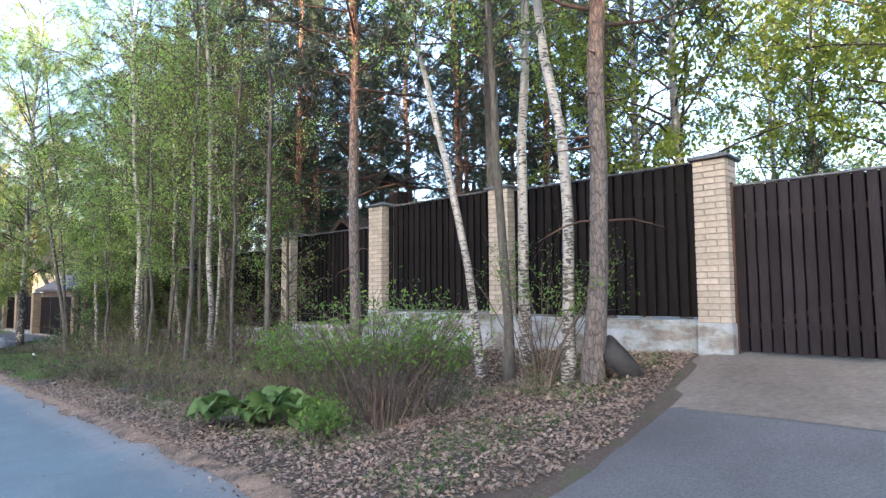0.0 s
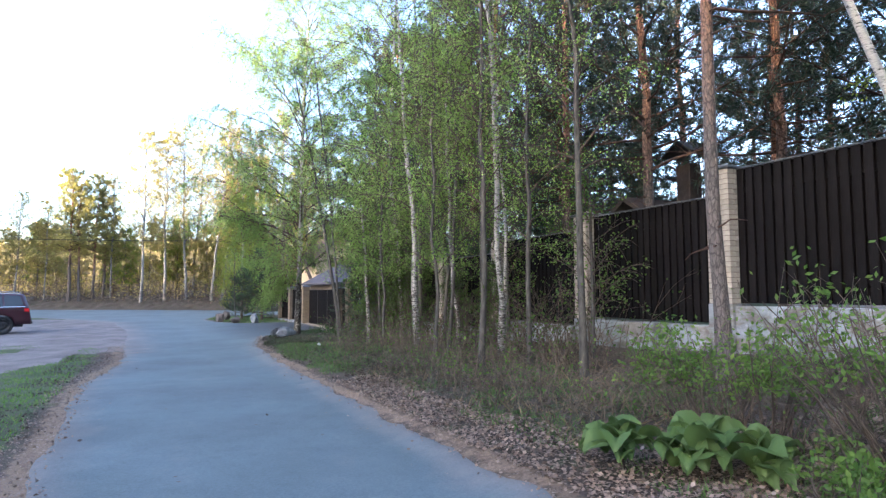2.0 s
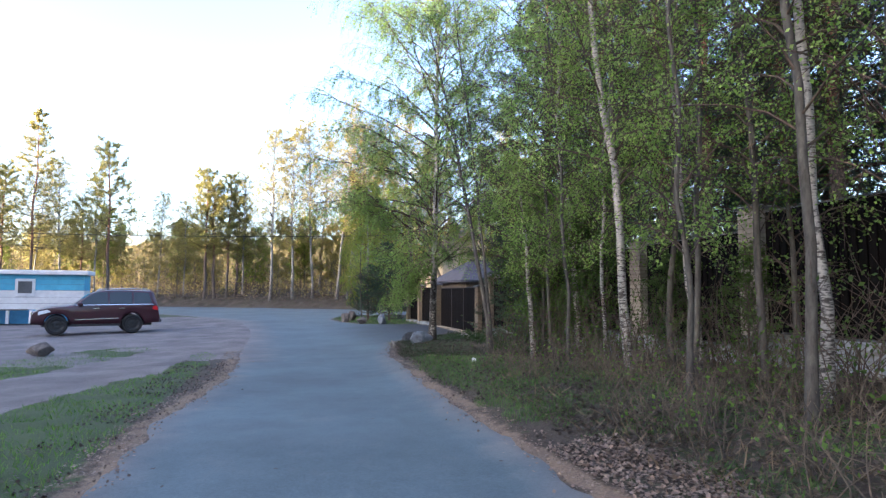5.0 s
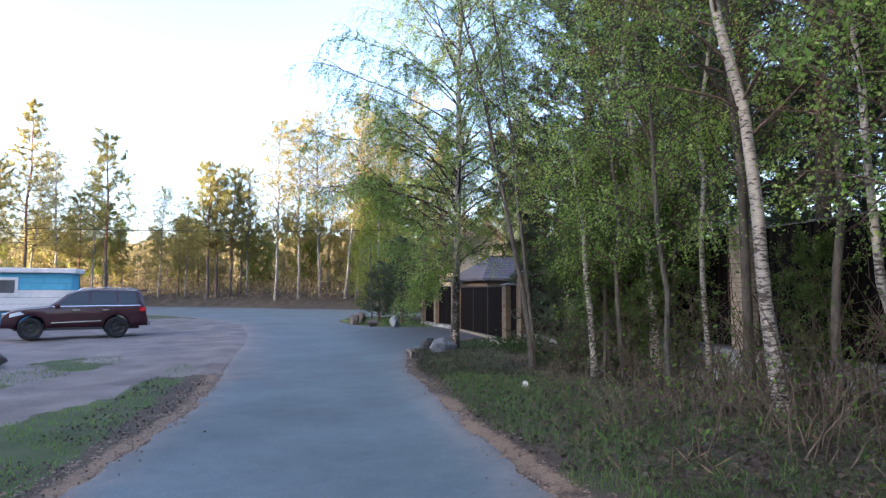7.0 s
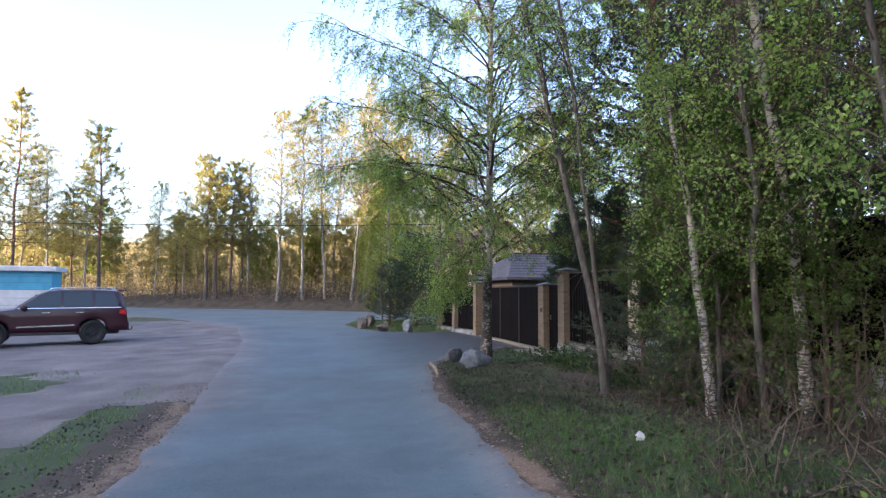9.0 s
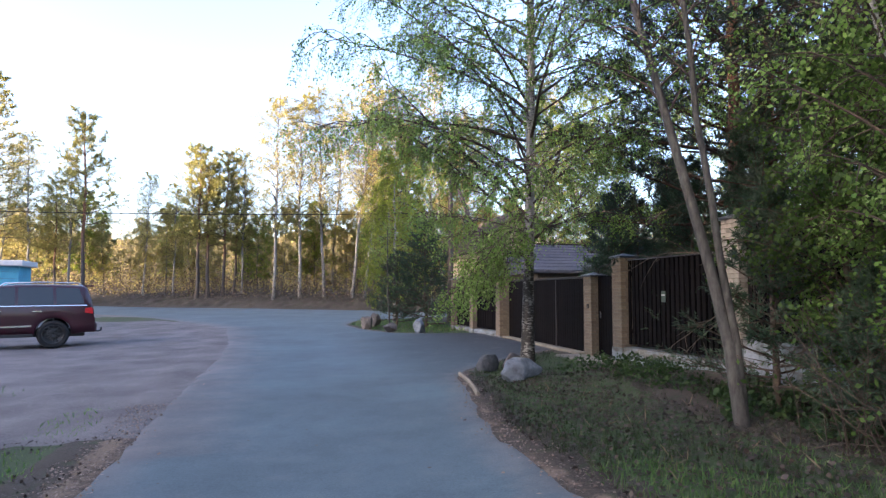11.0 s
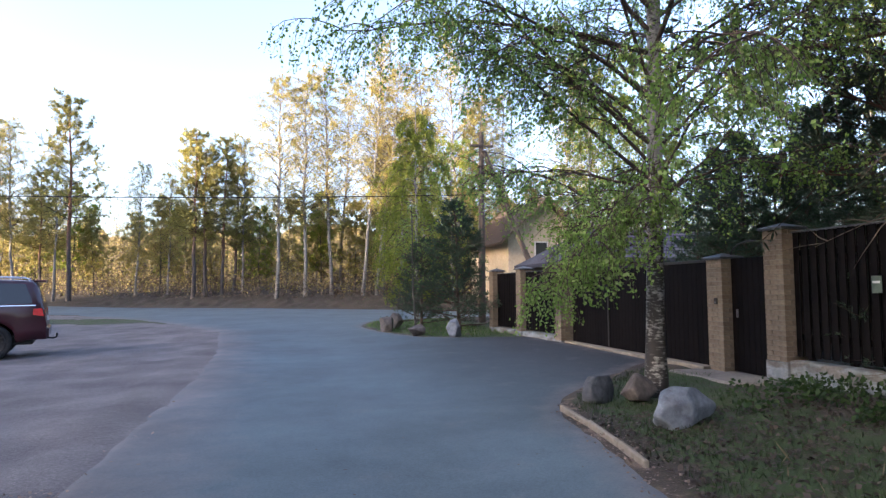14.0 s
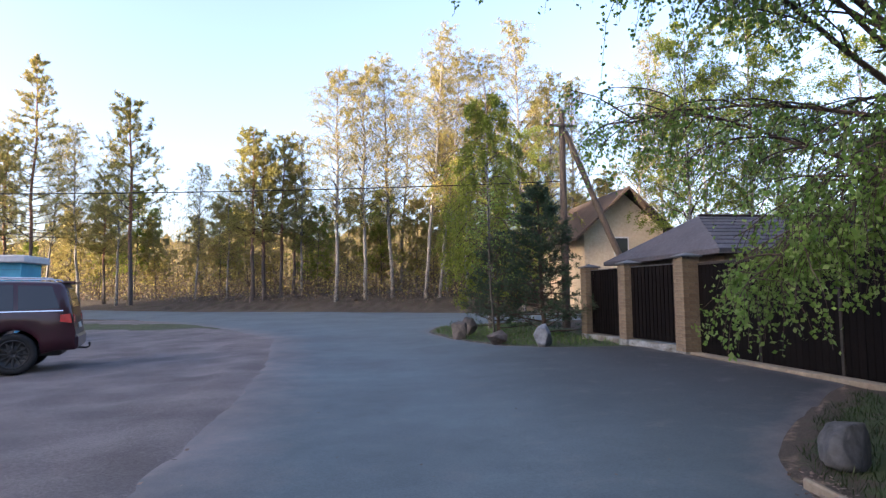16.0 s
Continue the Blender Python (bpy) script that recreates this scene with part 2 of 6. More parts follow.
MAT = {
    "birch_bark": birch_bark("birch_bark", 0.085, 0.25, 0.8),
    "old_birch_bark": birch_bark("old_birch_bark", 0.14, 0.5, 0.9),
    "pine_bark": pine_bark(),
    "grey_bark": surface("grey_bark", (0.02496, 0.02418, 0.02184), (0.0819, 0.08034, 0.07332), 9, 0.9, stretch=(2, 2, 0.6), bump_s=0.7, bump_d=0.015),
    "twig": surface("twig", (0.033, 0.0248, 0.0193), (0.0935, 0.0715, 0.055), 20, 0.9),
    "pine_limb": surface("pine_limb", (0.036, 0.0216, 0.0162), (0.0936, 0.054, 0.036), 20, 0.9),
    "shrub_stem": surface("shrub_stem", (0.042, 0.033, 0.027), (0.105, 0.085, 0.069), 20, 0.9),
    "dry_stalk": surface("dry_stalk", (0.0576, 0.048, 0.0372), (0.138, 0.1176, 0.0912), 20, 0.9),
    "birch_leaf": leaf_material("birch_leaf", [(0.09451, 0.1843, 0.03468), (0.1338, 0.2387, 0.04624), (0.1733, 0.2849, 0.06262), (0.2204, 0.3099, 0.1011)], 0.5),
    "weeping_leaf": leaf_material("weeping_leaf", [(0.121, 0.1708, 0.0213), (0.1708, 0.2207, 0.0321), (0.2135, 0.2491, 0.0427)], 0.55),
    # evening gold and glare are put into these three far-woods colours
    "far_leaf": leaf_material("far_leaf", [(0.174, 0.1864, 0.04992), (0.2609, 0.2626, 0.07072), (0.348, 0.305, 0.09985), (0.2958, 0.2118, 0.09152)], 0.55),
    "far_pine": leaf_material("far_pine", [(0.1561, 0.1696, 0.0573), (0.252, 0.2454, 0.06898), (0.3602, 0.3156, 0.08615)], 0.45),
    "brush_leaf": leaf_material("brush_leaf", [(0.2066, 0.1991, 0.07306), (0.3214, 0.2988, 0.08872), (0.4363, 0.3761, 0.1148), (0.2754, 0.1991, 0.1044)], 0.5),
    "shrub_leaf": leaf_material("shrub_leaf", [(0.0528, 0.1122, 0.0198), (0.0792, 0.1518, 0.0264), (0.1122, 0.1848, 0.0396)], 0.45),
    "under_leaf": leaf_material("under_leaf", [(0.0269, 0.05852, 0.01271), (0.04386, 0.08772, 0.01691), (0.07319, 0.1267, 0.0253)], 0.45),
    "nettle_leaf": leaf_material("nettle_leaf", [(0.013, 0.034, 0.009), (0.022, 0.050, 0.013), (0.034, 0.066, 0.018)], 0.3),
    "big_leaf": leaf_material("big_leaf", [(0.04613, 0.09672, 0.02387), (0.06535, 0.1209, 0.0341), (0.09994, 0.1499, 0.05797)], 0.3),
    "pine_needle": leaf_material("pine_needle", [(0.024, 0.038, 0.026), (0.038, 0.056, 0.036), (0.054, 0.072, 0.045)], 0.2),
    "spruce_needle": leaf_material("spruce_needle", [(0.02, 0.0425, 0.025), (0.0325, 0.0625, 0.035), (0.05, 0.0875, 0.0475)], 0.2),
    "grass": leaf_material("grass", [(0.03629, 0.08467, 0.02268), (0.05746, 0.121, 0.03024), (0.08165, 0.1512, 0.04082), (0.1058, 0.1179, 0.05443)], 0.35),
    "lawn_blade": leaf_material("lawn_blade", [(0.0531, 0.1416, 0.01888), (0.08024, 0.1888, 0.02478), (0.1121, 0.2301, 0.03304), (0.1534, 0.2006, 0.0531)], 0.35),
    # grass again, darkened: the verge's shade is in the colour
    "shaded_blade": leaf_material("shaded_blade", [(0.01063, 0.02598, 0.006494), (0.01594, 0.0366, 0.008856), (0.02362, 0.04723, 0.0124), (0.02952, 0.0307, 0.01535)], 0.3),
    # dead_leaf darkened; on the verge it puts tree shade into the colour
    "dark_litter": leaf_material("dark_litter", [(0.0243, 0.01725, 0.0135), (0.0405, 0.03135, 0.02482), (0.0621, 0.04965, 0.04102), (0.0162, 0.01132, 0.008625)], 0.1),
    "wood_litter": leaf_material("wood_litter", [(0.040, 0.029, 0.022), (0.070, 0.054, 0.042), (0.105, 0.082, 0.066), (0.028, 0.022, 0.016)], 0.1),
    "dry_grass": leaf_material("dry_grass", [(0.1013, 0.0783, 0.0486), (0.1688, 0.135, 0.0864), (0.06075, 0.0459, 0.03105), (0.0486, 0.0567, 0.02295)], 0.3),
    "dead_leaf": leaf_material("dead_leaf", [(0.1274, 0.09504, 0.0756), (0.175, 0.1339, 0.1091), (0.2214, 0.175, 0.1458), (0.08856, 0.0648, 0.05076)], 0.12),
    "thicket": leaf_material("thicket", [(0.08636, 0.06683, 0.05112), (0.1178, 0.08636, 0.06683), (0.1021, 0.09427, 0.05112), (0.1414, 0.1061, 0.07854)], 0.25),
    "asphalt": asphalt_worn(),
    "drive_asphalt": surface("drive_asphalt", (0.040, 0.044, 0.048), (0.080, 0.086, 0.092), 50, 0.85, (0.75, 1.2), 0.8, 0.35, 0.006, world_space=True),
    "concrete": surface("concrete", (0.1488, 0.1364, 0.1178), (0.2356, 0.217, 0.1922), 14, 0.9, (0.7, 1.15), 1.1, 0.25, 0.008, world_space=True),
    "foundation": washed_footing(),
    "slab": surface("slab", (0.079, 0.0711, 0.0632), (0.1318, 0.1186, 0.1028), 16, 0.9, (0.7, 1.2), 0.9, 0.25, 0.008, world_space=True),
    "brick_buff": surface("brick_buff", (0.1974, 0.1844, 0.1564), (0.2688, 0.2506, 0.2162), 22, 0.85, (0.88, 1.1), 2.5, 0.3, 0.004, per_piece=0.16),
    "brick_yellow": surface("brick_yellow", (0.1188, 0.09516, 0.06708), (0.1692, 0.1404, 0.1049), 22, 0.85, (0.88, 1.1), 2.5, 0.3, 0.004, per_piece=0.16),
    "mortar": surface("mortar", (0.124, 0.1116, 0.093), (0.186, 0.1674, 0.1426), 30, 0.95),
    "board_black": surface("board_black", (0.00324, 0.003024, 0.003312), (0.00792, 0.007344, 0.00792), 9, 0.7, (0.8, 1.3), 1.5, 0.3, 0.004, (6, 6, 0.5), per_piece=0.3, gloss=0.06),
    "board_brown": surface("board_brown", (0.00221, 0.00195, 0.002145), (0.005525, 0.00481, 0.0052), 9, 0.75, (0.8, 1.3), 1.5, 0.3, 0.004, (6, 6, 0.5), per_piece=0.3, gloss=0.06),
    "gate_board": surface("gate_board", (0.007225, 0.00648, 0.008), (0.01785, 0.01602, 0.019), 9, 0.7, (0.75, 1.3), 1.2, 0.3, 0.004, (6, 6, 0.5), per_piece=0.3, gloss=0.1),
    "flashing": surface("flashing", (0.062, 0.0682, 0.0744), (0.1054, 0.1116, 0.1178), 12, 0.45, metal=0.4),
    "iron": surface("iron", (0.0186, 0.0186, 0.0186), (0.0372, 0.0341, 0.031), 20, 0.6, metal=0.3),
    "rust": surface("rust", (0.03069, 0.01381, 0.009207), (0.05217, 0.02762, 0.01995), 30, 0.8),
    "roof_tile": surface("roof_tile", (0.04464, 0.04638, 0.0589), (0.07936, 0.08184, 0.1023), 10, 0.75, (0.8, 1.15), 0.8, world_space=True),
    "roof_brown": surface("roof_brown", (0.031, 0.0232, 0.0186), (0.0589, 0.0449, 0.0372), 10, 0.8, (0.8, 1.15), 0.8),
    "cream_wall": surface("cream_wall", (0.416, 0.352, 0.256), (0.528, 0.464, 0.352), 6, 0.85, (0.85, 1.1), 0.6),
    "green_board": surface("green_board", (0.054, 0.084, 0.066), (0.09, 0.126, 0.102), 8, 0.7),
    "rock": surface("rock", (0.0725, 0.08662, 0.1044), (0.1791, 0.2093, 0.2465), 9, 0.85, (0.7, 1.25), 1.4, 0.6, 0.03),
    "rock_red": surface("rock_red", (0.0527, 0.0496, 0.0484), (0.1302, 0.1147, 0.1054), 9, 0.85, (0.7, 1.25), 1.4, 0.6, 0.03),
    "rock_dark": surface("rock_dark", (0.030, 0.034, 0.040), (0.085, 0.094, 0.105), 9, 0.8, (0.7, 1.3), 1.4, 0.6, 0.03),
    "kerb_stone": surface("kerb_stone", (0.1465, 0.1269, 0.09765), (0.2245, 0.2001, 0.1611), 12, 0.9, (0.8, 1.1), 2, 0.3),
    "rubber": surface("rubber", (0.0087, 0.0087, 0.0093), (0.0217, 0.0223, 0.0236), 14, 0.7),
    "white_paint": surface("white_paint", (0.4836, 0.4914, 0.4992), (0.6084, 0.6162, 0.624), 5, 0.6, (0.85, 1.05), 0.8),
    "blue_paint": surface("blue_paint", (0.0576, 0.288, 0.432), (0.0864, 0.36, 0.504), 5, 0.6, (0.85, 1.08), 0.8),
    "deep_blue": surface("deep_blue", (0.0288, 0.144, 0.2736), (0.0504, 0.2016, 0.3384), 5, 0.6, (0.85, 1.08), 0.8),
    "old_wood": surface("old_wood", (0.06975, 0.0558, 0.0465), (0.1255, 0.107, 0.08835), 12, 0.85, stretch=(4, 4, 0.4)),
    "distant_woods": surface("distant_woods", (0.04043, 0.0344, 0.02021), (0.08085, 0.06876, 0.02888), 1.6, 0.95, (0.8, 1.2), 0.25, 0.5, 0.3),
    "cable": surface("cable", (0.0124, 0.0124, 0.0124), (0.0248, 0.0248, 0.0248), 20, 0.6),
}


# ---- mesh helpers ----
def mesh_from(name, verts, faces, mats, smooth=False, slots=None):
    """A mesh from arrays of vertices (n, 3) and quads (m, 4)."""
    verts, faces = np.asarray(verts, dtype=np.float32), np.asarray(faces, dtype=np.int32)
    me = bpy.data.meshes.new(name)
    me.vertices.add(len(verts))
    me.vertices.foreach_set("co", verts.ravel())
    me.loops.add(faces.size)
    me.loops.foreach_set("vertex_index", faces.ravel())
    me.polygons.add(len(faces))
    me.polygons.foreach_set("loop_start", np.arange(0, faces.size, 4, dtype=np.int32))
    if smooth:
        me.polygons.foreach_set("use_smooth", np.ones(len(faces), dtype=bool))
    for m in mats if isinstance(mats, (list, tuple)) else [mats]:
        me.materials.append(m)
    if slots is not None:
        me.polygons.foreach_set("material_index", np.asarray(slots, dtype=np.int32))
    me.update(calc_edges=True)
    return me


def hang(name, data, parent=None, label="", m=None):
    """Links data as an object, under a parent where one is given."""
    ob = new(name, data)
    if parent is not None:
        ob.parent = parent
    if m is not None:
        ob.matrix_basis = m
    if label:
        tagged(ob, label)
    return ob


def part(name, bm, mat, parent, label="", smooth=False):
    me = bpy.data.meshes.new(name)
    bm.to_mesh(me)
    bm.free()
    me.materials.append(mat)
    if smooth:
        me.polygons.foreach_set("use_smooth", [True] * len(me.polygons))
    return hang(name, me, parent, label)


def thing(name, label, category, m, group="", kind=""):
    ob = new(name)
    ob.matrix_basis = m
    ob.empty_display_size = 0.2
    return tagged(ob, label, category, group, kind)


def box_bm(sx, sy, sz, at=(0, 0, 0), bevel=0.0, bm=None, turn=None):
    """A box of that size about at, its edges bevelled, added to bm."""
    own = bmesh.new()
    bmesh.ops.create_cube(own, size=1.0)
    bmesh.ops.scale(own, vec=(sx, sy, sz), verts=own.verts)
    if bevel:
        bmesh.ops.bevel(own, geom=own.edges[:], offset=bevel, segments=1, affect="EDGES", clamp_overlap=True)
    if turn is not None:
        bmesh.ops.transform(own, matrix=turn, verts=own.verts)
    bmesh.ops.translate(own, vec=at, verts=own.verts)
    if bm is None:
        return own
    tmp = bpy.data.meshes.new("tmp")
    own.to_mesh(tmp)
    own.free()
    bm.from_mesh(tmp)
    bpy.data.meshes.remove(tmp)
    return bm


def box_mesh(name, sx, sy, sz, mat, bevel=0.004, at=(0, 0, 0)):
    bm = box_bm(sx, sy, sz, at, bevel)
    me = bpy.data.meshes.new(name)
    bm.to_mesh(me)
    bm.free()
    me.materials.append(mat)
    return me


def prism(profile, depth, bm=None, axis="y"):
    """A closed profile [(a, z)] swept by depth along y (a is x) or x (a is y)."""
    bm = bm or bmesh.new()
    ends = []
    for d in (0.0, depth):
        ends.append([bm.verts.new((a, d, z) if axis == "y" else (d, a, z)) for a, z in profile])
    n = len(profile)
    bm.faces.new(ends[0])
    bm.faces.new(list(reversed(ends[1])))
    for i in range(n):
        bm.faces.new((ends[0][i], ends[1][i], ends[1][(i + 1) % n], ends[0][(i + 1) % n]))
    bmesh.ops.recalc_face_normals(bm, faces=bm.faces)
    return bm


def tube(path, radii, sides=6):
    """Vertices and quads of a tube along a path."""
    path, radii = np.asarray(path, float), np.asarray(radii, float)
    d = np.gradient(path, axis=0)
    d /= np.linalg.norm(d, axis=1)[:, None] + 1e-9
    ref = np.where(np.abs(d[:, 2:3]) > 0.9, np.array([[1.0, 0, 0]]), np.array([[0, 0, 1.0]]))
    u = np.cross(d, ref)
    u /= np.linalg.norm(u, axis=1)[:, None] + 1e-9
    w = np.cross(d, u)
    a = np.arange(sides) * 2 * np.pi / sides
    ring = u[:, None, :] * np.cos(a)[None, :, None] + w[:, None, :] * np.sin(a)[None, :, None]
    v = (path[:, None, :] + ring * radii[:, None, None]).reshape(-1, 3)
    k = len(path)
    i, j = np.meshgrid(np.arange(k - 1), np.arange(sides), indexing="ij")
    a0, a1 = i * sides + j, i * sides + (j + 1) % sides
    f = np.stack([a0, a1, a1 + sides, a0 + sides], axis=-1).reshape(-1, 4)
    return v, f


class Gather:
    """Collects vertices and quads into one mesh."""

    def __init__(self):
        self.v, self.f, self.n = [], [], 0

    def add(self, v, f):
        self.v.append(v)
        self.f.append(np.asarray(f) + self.n)
        self.n += len(v)

    def mesh(self, name, mat, smooth=True):
        return mesh_from(name, np.concatenate(self.v), np.concatenate(self.f), mat, smooth)


def leaf_quads(rng, pts, size, along=None, slim=0.7, flat=0.0):
    """Small pointed leaves at pts: vertices and quads. along: the way each one points."""
    n = len(pts)
    d = rng.normal(size=(n, 3)) if along is None else along + rng.normal(size=(n, 3)) * 0.25
    d[:, 2] *= 1 - flat
    d /= np.linalg.norm(d, axis=1)[:, None] + 1e-9
    s = rng.normal(size=(n, 3))
    if flat:
        s[:, 2] *= 1 - flat
    s -= d * np.sum(s * d, axis=1)[:, None]
    s /= np.linalg.norm(s, axis=1)[:, None] + 1e-9
    ln = (size * rng.uniform(0.65, 1.35, n))[:, None]
    wd = ln * slim * 0.5
    v = np.stack([pts, pts + d * ln * 0.5 + s * wd, pts + d * ln, pts + d * ln * 0.5 - s * wd], axis=1).reshape(-1, 3)
    return v, np.arange(4 * n).reshape(-1, 4)


# ---- the lie of the land ----
ROAD_Y = [-60, 0, 9, 13, 17, 23, 30, 40, 50, 62, 70, 100, 200]
ROAD_Z = [0.8, 0.29, 0.21, 0.18, 0.02, -0.12, -0.13, -0.12, 0.0, 0.2, 0.6, 1.6, 2.0]
BANK_Y = [-20, 2.4, 8.5, 11.6, 14.6, 18, 20, 22, 25, 28, 36, 45]
BANK_Z = [1.08, 1.08, 0.84, 0.71, 0.58, 0.3, 0.1, 0.12, 0.2, 0.0, 0.05, 0.1]
RIGHT_Y = [-60, 4.3, 6, 9, 13, 17, 20, 23, 25.6, 27.3, 28.2, 29.2, 31.3, 36.8, 37.35, 37.6, 38.8, 41.9, 44.9, 47.5, 49, 52, 90]
RIGHT_X = [1.24, 1.26, 1.28, 1.3, 1.42, 1.62, 1.9, 2.12, 2.65, 2.95, 3.3, 4.2, 6.75, 6.6, 5.6, 4.85, 3.75, 2.76, 2.44, 3.2, 8, 24, 40]
LEFT_Y = [-60, 8, 15, 20, 27, 33, 39, 42, 44.2, 49.5, 55, 62, 66, 90]
LEFT_X = [-2.15, -2.12, -2.25, -1.8, -1.98, -2.05, -2.4, -2.75, -2.95, -5.4, -8.7, -13.4, -26, -60]


def far_side(x):
    """Where the cross road ends against the woods."""
    return 61.95 - 0.45 * np.asarray(x, float)


def height(x, y):
    x, y = np.asarray(x, float), np.asarray(y, float)
    r = np.interp(y, ROAD_Y, ROAD_Z)
    bank = np.maximum(np.interp(y, BANK_Y, BANK_Z) - r, 0.0) * (y < 60)
    even = np.clip((x - 1.0) / 5.0, 0, 1)
    hollow = np.interp(x, [1.0, 1.9, 3.4, 4.7, 5.5, 6.0], [0.0, 0.28, 0.36, 0.42, 0.7, 1.0])
    w = np.interp(y, [3.2, 4.6, 10.8, 12.5], [0.0, 1.0, 1.0, 0.0])
    z = r + bank * (even * (1 - w) + hollow * w)
    z = z + 0.2 * np.clip((x - 1.3) / 1.2, 0, 1) * np.clip((5.4 - x) / 2.0, 0, 1) * np.interp(y, [12, 15, 20, 24], [0, 1, 1, 0])
    return z - 0.02 * np.clip(-x - 2, 0, 10)


def lump(x, y, s, seed=0.0):
    return np.array([noise.noise((a * s + seed, b * s, seed)) for a, b in zip(np.ravel(x), np.ravel(y))]).reshape(np.shape(x))


def in_poly(x, y, poly):
    inside = np.zeros(np.shape(x), bool)
    n = len(poly)
    for i in range(n):
        (x1, y1), (x2, y2) = poly[i], poly[(i + 1) % n]
        cross = (y1 > y) != (y2 > y)
        inside ^= cross & (x < (x2 - x1) * (y - y1) / (y2 - y1 + 1e-12) + x1)
    return inside


# ground: one sheet to the horizon, finer where the walk passes
def relief(x, y):
    xr, xl = np.interp(y, RIGHT_Y, RIGHT_X), np.interp(y, LEFT_Y, LEFT_X)
    return (lump(x, y, 1.7, 9.0) * 0.05 + lump(x, y, 5.0, 4.0) * 0.02) * np.clip(np.minimum(np.abs(x - xr), np.abs(x - xl)) / 0.6, 0, 1)


def ground_sheet():
    xs = np.concatenate([-np.geomspace(900, 16, 22), np.arange(-15, 10.01, 0.2), np.geomspace(11, 900, 24)])
    ys = np.concatenate([-np.geomspace(600, 8, 20), np.arange(-7, 50, 0.2), np.arange(50, 72, 0.4), np.geomspace(73, 1500, 26)])
    X, Y = np.meshgrid(xs, ys)
    Z = height(X, Y)
    wob = lump(X, Y, 0.35, 3.0) * 0.35
    xr, xl = np.interp(Y, RIGHT_Y, RIGHT_X), np.interp(Y, LEFT_Y, LEFT_X)
    on_road = (X > xl + 0.25) & (X < xr - 0.2) & (Y < far_side(X) - 0.1)
    on_road |= (X > 1.0) & (X < 6.6) & (Y < np.interp(X, [1.0, 1.35, 1.7, 2.2, 2.8, 4.2, 5.2, 6.6], [4.1, 3.2, 2.6, 2.05, 1.9, 2.0, 2.2, 2.5]) - 0.1) & (Y > -7)
    rough = lump(X, Y, 1.7, 9.0) * 0.05 + lump(X, Y, 5.0, 4.0) * 0.02
    Z = Z + np.where(on_road, -0.06, rough * np.clip(np.minimum(np.abs(X - xr), np.abs(X - xl)) / 0.6, 0, 1))
    near = np.clip((X - xl) / 0.8, -0.5, 1)
    seam = (X > xl - 0.6) & (X < xl + 0.8) & (Y > 23) & (Y < 60)
    Z = np.where(seam, height(X, Y) + 0.006 - 0.03 * near + rough * 0.25, Z)
    bank_edge = far_side(X)
    Z = Z + np.clip((Y - bank_edge - 0.3) / 5.0, 0, 1) * 0.7 + np.where(Y > bank_edge + 1, rough * 4, 0)
    V = np.stack([X, Y, Z], axis=-1).reshape(-1, 3)
    nx, ny = len(xs), len(ys)
    i, j = np.meshgrid(np.arange(ny - 1), np.arange(nx - 1), indexing="ij")
    a = i * nx + j
    F = np.stack([a, a + 1, a + nx + 1, a + nx], axis=-1).reshape(-1, 4)
    # what covers it
    path = [(-4.9, 13.0), (-4.3, 18.1), (-3.3, 21.5), (-3.1, 26.0), (-4.6, 28.6), (-5.2, 25.3), (-6.1, 22.3), (-7.4, 17.0), (-9, 10), (-6.5, 10)]
    lawn_near = (X > -14) & (X < -2.45 + wob * 0.6) & (Y > -20) & (Y < 26.5 + wob * 2) & (X - (-2.0) < -0.1)
    strip = in_poly(X + wob * 0.3, Y + wob, [(-15, 10), (-7.2, 17), (-6.1, 22.3), (-5.1, 25.4), (-4.4, 28.2), (-5.7, 29.3), (-6.7, 28.4), (-8.2, 24.2), (-15, 20)])
    lot = (X < xl + 0.9) & (Y > 24 + wob) & (Y < far_side(X) - 7 + wob * 3) & (X > -40)
    gravel = lot | in_poly(X + wob * 0.25, Y, path)
    grass = lawn_near & ~in_poly(X + wob * 0.25, Y, path)
    grass = grass | (strip & (wob > 0.02))
    far_green = (X < -6) & (Y > far_side(X) - 14 + wob * 4) & (Y < far_side(X) - 10)
    verge = (X > xr + 0.35 + wob * 0.5) & (X < 6.2) & (Y > 15.5 + wob) & (Y < 31) & (X < xr + 2.6 + wob)
    island = (X > xr + 0.05) & (Y > 37.2) & (Y < 49) & (X < 7)
    sparse = (X > xr + 0.7 + wob) & (X < 5) & (Y > 7) & (Y < 16)
    grass_w = np.where(grass, 0.85, 0.0) + np.where(verge & ~grass, 0.6, 0.0) + np.where(far_green | island, 0.6, 0) + np.where(sparse, 0.42, 0)
    gravel_w = np.where(gravel & ~far_green & ~(strip & (wob > 0.02)), 1.0, 0.0)
    edge_r = np.clip(1 - np.abs(X - xr - 0.03) / 0.19, 0, 1)
    edge_l = np.clip(1 - np.abs(X - xl + 0.06) / 0.24, 0, 1) * (Y < 24)
    sand_w = np.maximum(edge_r * np.where(Y > 19, 0.6, 1.0), edge_l) * (Y < 50)
    me = mesh_from("ground", V, F, ground_material(), True)
    for key, w in (("grass", grass_w), ("gravel", gravel_w), ("sand", sand_w)):
        at = me.attributes.new(key, "FLOAT", "POINT")
        at.data.foreach_set("value", np.clip(w, 0, 1).astype(np.float32).ravel())
    ob = hang("ground", me)
    return tagged(ob, "woodland soil with grass, leaf litter and gravel", "ground", kind="structure")


